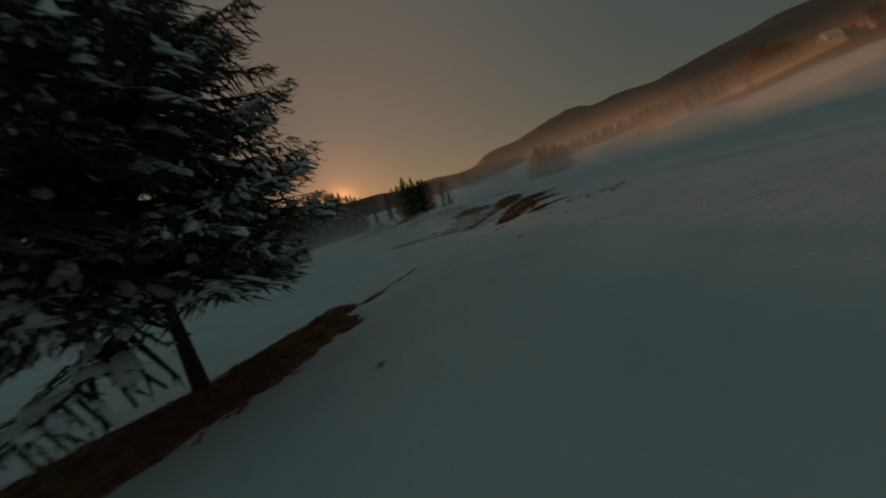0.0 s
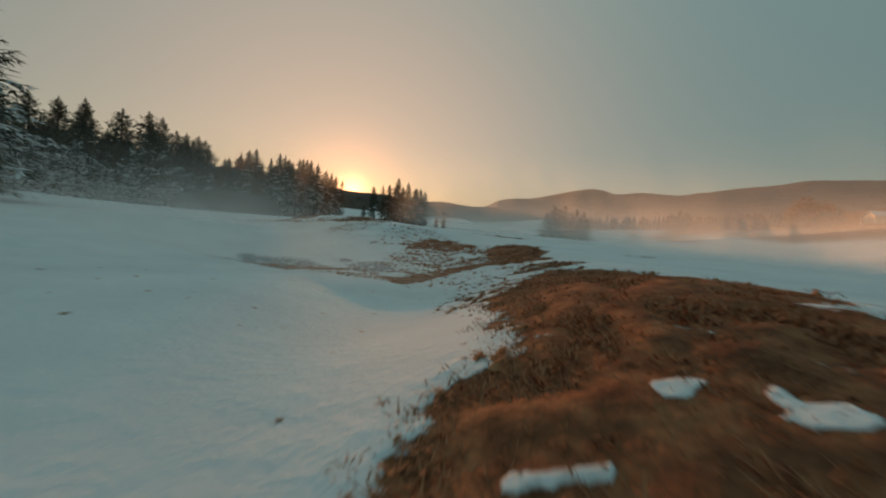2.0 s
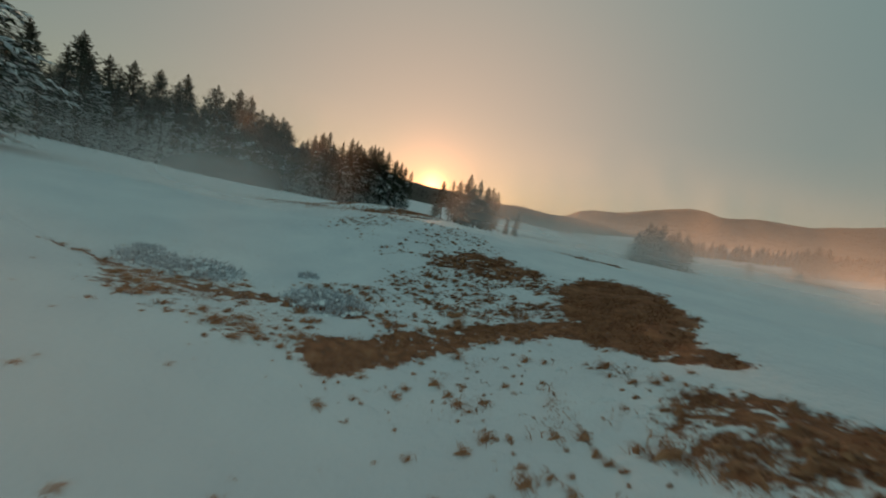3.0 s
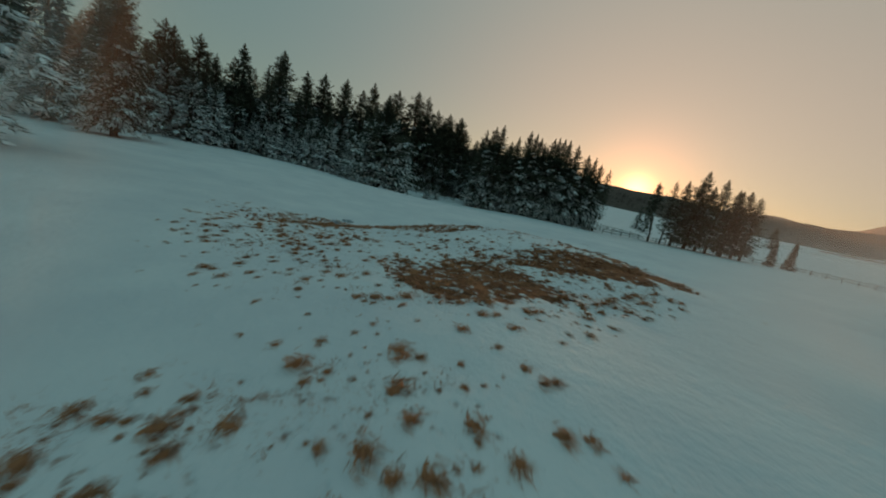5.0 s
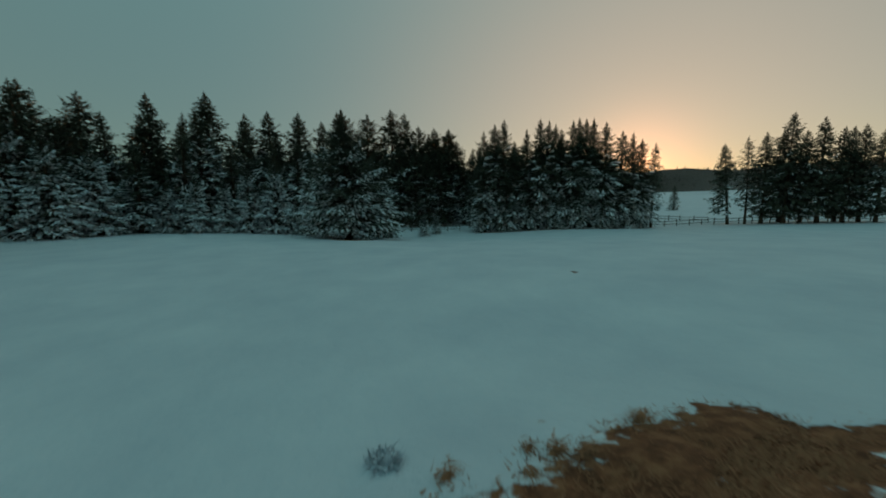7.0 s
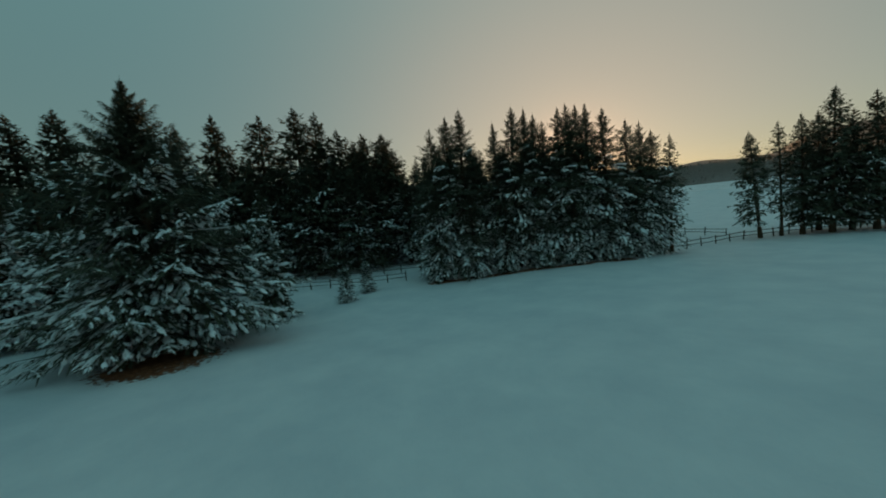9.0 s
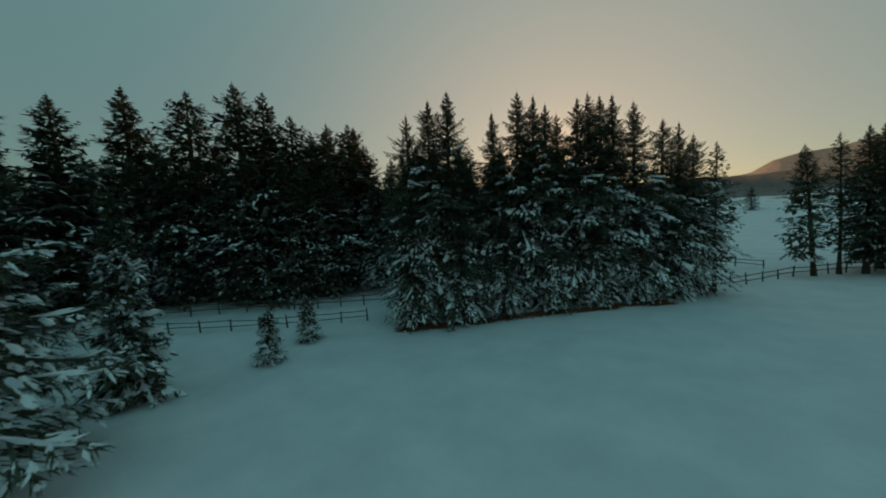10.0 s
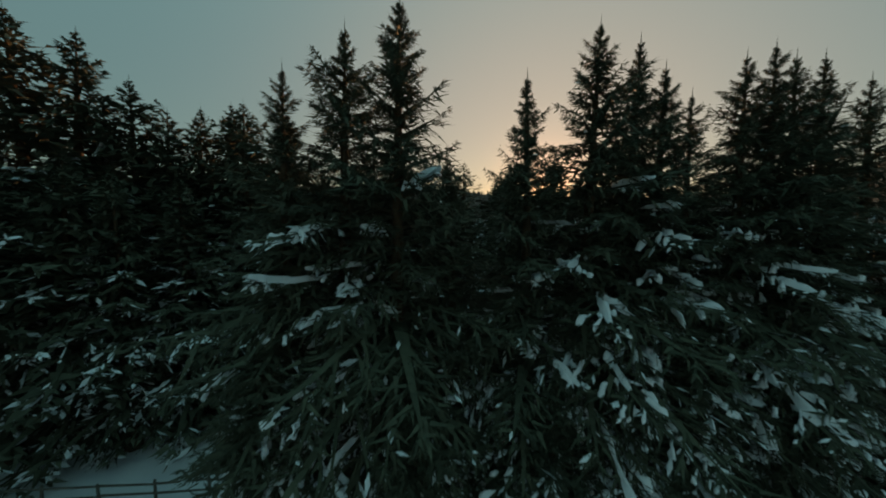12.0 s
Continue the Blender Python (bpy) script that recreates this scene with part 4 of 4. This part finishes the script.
for k, (x, y, size) in enumerate(((-4.2, 26.6, 1.25), (-8.2, 26.0, 1.35), (-9.6, 25.4, 1.1), (-10.6, 25.9, 0.5), (-6.3, 28.2, 0.35), (-26.0, 44.6, 0.34), (-25.2, 43.6, 0.28), (-25.3, 49.9, 0.24))):
    shrub(x, y, size, 300 + k)


# ---- fences ----
def fence(points, step, high, label, thick=0.05):
    """Posts and two rails along a line on the ground."""
    root = new("fence")
    root.location = (points[0][0], points[0][1], 0)
    r = random.Random(len(points) * 7 + int(points[0][0]))
    places = []
    for (ax, ay), (bx, by) in zip(points[:-1], points[1:]):
        n = max(1, round(math.hypot(bx - ax, by - ay) / step))
        places += [(ax + (bx - ax) * k / n, ay + (by - ay) * k / n) for k in range(n)]
    places.append(points[-1])
    tops = []
    for x, y in places:
        z, h = float(land(x, y)), high * r.uniform(0.92, 1.1)
        bm = bmesh.new()
        bmesh.ops.create_cone(bm, cap_ends=True, segments=7, radius1=0.075, radius2=0.055, depth=h + 0.3, matrix=Matrix.Translation((0, 0, h / 2 - 0.15)))
        bmesh.ops.create_cone(bm, cap_ends=True, segments=7, radius1=0.055, radius2=0.012, depth=0.07, matrix=Matrix.Translation((0, 0, h + 0.033)))
        post = part("post", bm, FENCE_WOOD, root)
        post.location = (x - points[0][0], y - points[0][1], z)
        post.rotation_euler = (r.gauss(0, 0.04), r.gauss(0, 0.04), r.uniform(0, 3))
        tops.append(Vector((x - points[0][0], y - points[0][1], z)))
    for level in (0.45, 0.86):
        for a, b in zip(tops[:-1], tops[1:]):
            p, q = a + Vector((0, 0, high * level + r.gauss(0, 0.03))), b + Vector((0, 0, high * level + r.gauss(0, 0.03)))
            d = q - p
            bm = bmesh.new()
            bmesh.ops.create_cone(bm, cap_ends=True, segments=7, radius1=thick, radius2=thick * 0.84, depth=d.length + 0.16)
            rail = part("rail", bm, FENCE_WOOD, root)
            rail.matrix_basis = Matrix.Translation((p + q) / 2) @ d.to_track_quat("Z", "Y").to_matrix().to_4x4()
    return tagged(root, label, "fence")


fence([(-92, 56), (-82.9, 71.7), (-78.6, 79.4), (-71.4, 87.3), (-66.5, 92.5)], 2.3, 1.15, "weathered wooden rail fence along the forest edge")
fence([(-82.0, 65.5), (-77.8, 71.6), (-73.9, 76.8), (-67.4, 84.9)], 1.9, 1.0, "low wooden post and rail fence in the snow", 0.036)
fence([(-47.8, 107.8), (-46.1, 110.4), (-41.7, 117.9), (-37.8, 121.9), (-24, 129), (-6, 136)], 2.2, 1.1, "dark wooden post and rail fence beyond the spruce row")
fence([(-56, 127), (-49, 124.6), (-43.9, 122.6)], 2.2, 1.1, "dark wooden post and rail fence running into the far field")


# ---- hut on the slope ----
def hut(x, y, turn):
    root = new("hut")
    root.matrix_basis = pose(x, y, float(land(x, y)) - 0.4, 0, 0, turn)
    w, d, h, ridge = 8.0, 6.5, 4.2, 7.2
    bm = bmesh.new()
    low = [bm.verts.new(p) for p in ((-w / 2, -d / 2, 0), (w / 2, -d / 2, 0), (w / 2, d / 2, 0), (-w / 2, d / 2, 0))]
    eave = [bm.verts.new((v.co.x, v.co.y, h)) for v in low]
    gable = [bm.verts.new((-w / 2, 0, ridge - 0.25)), bm.verts.new((w / 2, 0, ridge - 0.25))]
    for k in range(4):
        bm.faces.new((low[k], low[(k + 1) % 4], eave[(k + 1) % 4], eave[k]))
    bm.faces.new((eave[1], eave[2], gable[1]))
    bm.faces.new((eave[3], eave[0], gable[0]))
    part("wall", bm, PLASTER, root, "pale plastered wall")
    for side in (-1, 1):
        bm = bmesh.new()
        run = d / 2 + 0.6
        slope = math.atan2(ridge - h, d / 2)
        bmesh.ops.create_cube(bm, size=1)
        bmesh.ops.scale(bm, vec=(w + 1.2, run / math.cos(slope), 0.25), verts=bm.verts)
        bmesh.ops.bevel(bm, geom=bm.edges[:], offset=0.05, segments=1, affect="EDGES")
        half = run / 2
        m = Matrix.Translation((0, side * half, ridge - half * math.tan(slope))) @ Matrix.Rotation(-side * slope, 4, "X")
        bmesh.ops.transform(bm, matrix=m, verts=bm.verts)
        part("roof", bm, HUT_ROOF, root, "roof under snow")
    for k, (px, pz) in enumerate(((-2.2, 2.0), (2.2, 2.0))):
        bm = bmesh.new()
        bmesh.ops.create_cube(bm, size=1)
        bmesh.ops.scale(bm, vec=(1.0, 0.12, 1.2), verts=bm.verts)
        window = part("window", bm, GLASS, root)
        window.location = (px, -d / 2 - 0.02, pz)
    tagged(root, "small pale hut with a snowy gable roof on the slope", "hut")


hut(206, 244, 5)

# ---- hills round the valley ----
def bearing_point(yaw, r):
    return -math.sin(radians(yaw)) * r, math.cos(radians(yaw)) * r


def hill(name, profile, near, far, crest, mat, label, rough, seed):
    """A long hill: profile gives the elevation of its crest, in degrees, by bearing; it climbs from near to crest and falls to far."""
    bearings = np.linspace(profile[0][0], profile[-1][0], 260)
    order = sorted(profile)
    el = np.interp(bearings, [p[0] for p in order], [p[1] for p in order])
    rows = np.concatenate([np.linspace(near, crest, 16), np.linspace(crest, far, 8)[1:]])
    verts = []
    for r in rows:
        climb = (r - near) / (crest - near) if r <= crest else 1 - 0.7 * (r - crest) / (far - crest)
        climb = math.sin(min(max(climb, 0), 1) * math.pi / 2) ** 1.3
        for b, e in zip(bearings, el):
            x, y = bearing_point(b, r)
            lump = float(lattice(x, y, rough * 6, seed) - 0.5) * rough * 1.0 + float(lattice(x, y, rough * 1.7, seed + 1) - 0.5) * rough * 0.3
            z = 2.0 + climb * (crest * math.tan(radians(e)) + 2.5) + lump * climb * (0.55 if abs(r - crest) < 1 else 1.0)
            verts.append((x, y, z))
    ob = mesh_object(name, verts, grid_faces(len(bearings), len(rows)), mat, None, True)
    return tagged(ob, label, "hill", kind="structure")


WOODED = [(95, 5.5), (70, 5.2), (45, 4.9), (34, 4.7), (28, 4.5), (25.5, 4.25), (22, 4.22), (17, 3.75), (14, 3.6), (9, 3.6), (3, 3.5), (-3, 3.1), (-9, 2.2), (-14, 1.4)]
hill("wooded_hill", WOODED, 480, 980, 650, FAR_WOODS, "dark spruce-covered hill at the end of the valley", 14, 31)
FAR_RIDGE = [(20, 2.5), (6, 3.4), (3.2, 4.0), (1.4, 5.1), (-0.9, 5.6), (-3.5, 5.8), (-8, 6.9), (-12, 7.6), (-14.2, 7.3), (-18, 6.4), (-24, 5.0)]
NEAR_RIDGE = [(-11, 2.5), (-12.2, 3.9), (-13.2, 5.3), (-14.2, 6.8), (-15.6, 7.5), (-18.1, 7.85), (-23.6, 7.6), (-25.3, 7.85), (-29, 7.95), (-34, 8.0), (-45, 8.15), (-70, 9.3), (-110, 8.0)]
hill("mountain", FAR_RIDGE, 700, 2300, 1500, MOUNTAIN, "long wooded mountain ridge, evening haze put in as a faint glow", 45, 41)
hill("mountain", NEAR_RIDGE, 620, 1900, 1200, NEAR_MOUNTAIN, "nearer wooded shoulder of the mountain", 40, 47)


def tree_line():
    """A dark belt of conifers across the plain, below the mountain."""
    r = np.random.default_rng(19)
    v, f = [], []
    for k in range(420):
        b, dist = r.uniform(-38, -7), r.uniform(285, 330)
        x, y = bearing_point(b, dist)
        z = float(land(x, y)) - 0.4
        h, w = r.uniform(5, 11), r.uniform(1.5, 2.6)
        o, sides = len(v), 6
        for up, wide in ((0.08, 0.9), (0.35, 0.75), (0.7, 0.4)):
            v += [(x + math.cos(a * math.pi / 3 + k) * w * wide * r.uniform(0.75, 1.2), y + math.sin(a * math.pi / 3 + k) * w * wide * r.uniform(0.75, 1.2), z + h * up) for a in range(sides)]
        v.append((x, y, z + h))
        for ring in (0, 6):
            f += [(o + ring + a, o + ring + (a + 1) % 6, o + ring + 6 + (a + 1) % 6, o + ring + 6 + a) for a in range(6)]
        f += [(o + 12 + a, o + 12 + (a + 1) % 6, o + 18) for a in range(6)]
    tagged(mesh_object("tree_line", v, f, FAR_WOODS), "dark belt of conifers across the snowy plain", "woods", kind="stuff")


tree_line()


def far_woods():
    """Pointed tree tops on the near hill."""
    r = np.random.default_rng(9)
    v, f = [], []
    order = sorted(WOODED)
    for k in range(2600):
        b = r.uniform(-8, 92)
        e = np.interp(b, [p[0] for p in order], [p[1] for p in order])
        dist = r.uniform(535, 655)
        climb = math.sin(min(max((dist - 480) / 170, 0), 1) * math.pi / 2) ** 1.3
        x, y = bearing_point(b, dist)
        z = 2.0 + climb * (650 * math.tan(radians(e)) + 2.5) - 6
        h, w = r.uniform(6, 13) * 0.9, r.uniform(1.6, 3.0)
        if 21 < b < 30 and dist > 580:
            h *= 0.5
        o = len(v)
        for a in range(5):
            th = a * 2 * math.pi / 5 + k
            v.append((x + math.cos(th) * w, y + math.sin(th) * w, z))
        v.append((x, y, z + h))
        f += [(o + a, o + (a + 1) % 5, o + 5) for a in range(5)]
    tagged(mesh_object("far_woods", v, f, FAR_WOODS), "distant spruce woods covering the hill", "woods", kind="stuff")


far_woods()


# ---- ground mist over the lower meadow ----
def mist_material():
    m = bpy.data.materials.new("ground_mist")
    m.use_nodes = True
    nodes, links = m.node_tree.nodes, m.node_tree.links
    nodes.clear()
    out = nodes.new("ShaderNodeOutputMaterial")
    clear, lit, through_light = nodes.new("ShaderNodeBsdfTransparent"), nodes.new("ShaderNodeBsdfDiffuse"), nodes.new("ShaderNodeBsdfTranslucent")
    for b in (lit, through_light):
        b.inputs["Color"].default_value = (0.93, 0.93, 0.93, 1)
    both = nodes.new("ShaderNodeMixShader")
    both.inputs[0].default_value = 0.8
    links.new(lit.outputs[0], both.inputs[1])
    links.new(through_light.outputs[0], both.inputs[2])
    dens = nodes.new("ShaderNodeAttribute")
    dens.attribute_name = "thickness"
    co = nodes.new("ShaderNodeTexCoord").outputs["Object"]
    stretch = nodes.new("ShaderNodeMapping")
    stretch.inputs["Scale"].default_value = (0.03, 0.02, 0.1)
    links.new(co, stretch.inputs["Vector"])
    wisps = noise_node(nodes, links, 1.0, 3, 0.5, stretch.outputs[0])
    soft = ramp_node(nodes, links, wisps.outputs["Fac"], [(0.25, (0.72, 0.72, 0.72)), (0.75, (1, 1, 1))])
    times = nodes.new("ShaderNodeMath")
    times.operation = "MULTIPLY"
    links.new(dens.outputs["Fac"], times.inputs[0])
    links.new(soft.outputs["Color"], times.inputs[1])
    mix = nodes.new("ShaderNodeMixShader")
    links.new(times.outputs[0], mix.inputs[0])
    links.new(clear.outputs[0], mix.inputs[1])
    links.new(both.outputs[0], mix.inputs[2])
    links.new(mix.outputs[0], out.inputs["Surface"])
    return m


MIST = mist_material()


def ground_mist(points, high, dense, left=0.25, right=0.2, fade=1.9):
    """A bank of thin mist standing on the ground along a line, thinning upwards, at the ground and at its ends."""
    run, up = 72, 16
    u = np.linspace(0, 1, run)
    far = np.r_[0, np.cumsum([math.dist(a, b) for a, b in zip(points[:-1], points[1:])])]
    x, y = np.interp(u, far / far[-1], [p[0] for p in points]), np.interp(u, far / far[-1], [p[1] for p in points])
    rise = np.linspace(0, 1, up) ** 1.6
    z = land(x, y)[None, :] - 0.1 + rise[:, None] * high
    x2, y2 = np.broadcast_to(x, z.shape), np.broadcast_to(y, z.shape) + rise[:, None] * high * 0.3
    ends = np.clip(u / left, 0, 1) * np.clip((1 - u) / right, 0, 1)
    ends = ends * ends * (3 - 2 * ends)
    density = dense * ends[None, :] * ((1 - np.exp(-rise * high / 0.7)) * np.exp(-rise * fade) * (1 - rise) ** 0.8)[:, None]
    ob = mesh_object("mist_bank", np.stack([x2.ravel(), y2.ravel(), z.ravel()], -1), grid_faces(run, up), MIST, None, True)
    layer = ob.data.attributes.new("thickness", "FLOAT", "POINT")
    layer.data.foreach_set("value", density.ravel().astype(np.float32))
    tagged(ob, "thin evening mist lying over the snowy meadow", "mist", "mist banks", kind="stuff")


# before the forest, on the near side of the meadow
ground_mist([(-64, 16), (-36, 27), (-22, 32), (-9.6, 35.6)], 8, 0.5, 0.5, 0.25)
ground_mist([(-62, 8), (-30, 18), (-14, 27)], 6, 0.42, 0.5, 0.3)
ground_mist([(-30, 30.5), (-18, 33.2), (-9.8, 36.2)], 8, 0.7, 0.5, 0.4, 1.4)
# low over the hollow
ground_mist([(-24, 18.5), (-8, 19.5), (4.5, 20.5)], 2.3, 0.62, 0.35, 0.3, 0.5)
ground_mist([(-24, 23.0), (-10, 24.0), (-2.6, 24.6)], 2.6, 0.5, 0.35, 0.3, 0.5)
# over the open field
ground_mist([(8.5, 23.5), (30, 22.5), (80, 25)], 7, 0.34, 0.1)
ground_mist([(4.6, 32.5), (30, 30), (90, 34)], 8, 0.38, 0.08)
ground_mist([(-10.5, 43.6), (16, 43), (60, 45)], 9, 0.48, 0.06, 0.3, 1.6)
ground_mist([(-11, 56), (16, 54), (60, 58), (120, 64)], 10, 0.38, 0.06)
ground_mist([(-13, 82), (10, 80), (70, 90), (200, 106)], 12, 0.40, 0.05)
ground_mist([(-14, 170), (30, 172), (100, 184), (240, 200)], 18, 0.5, 0.06)
ground_mist([(-140, 330), (-20, 330), (90, 325), (180, 325)], 30, 0.36)
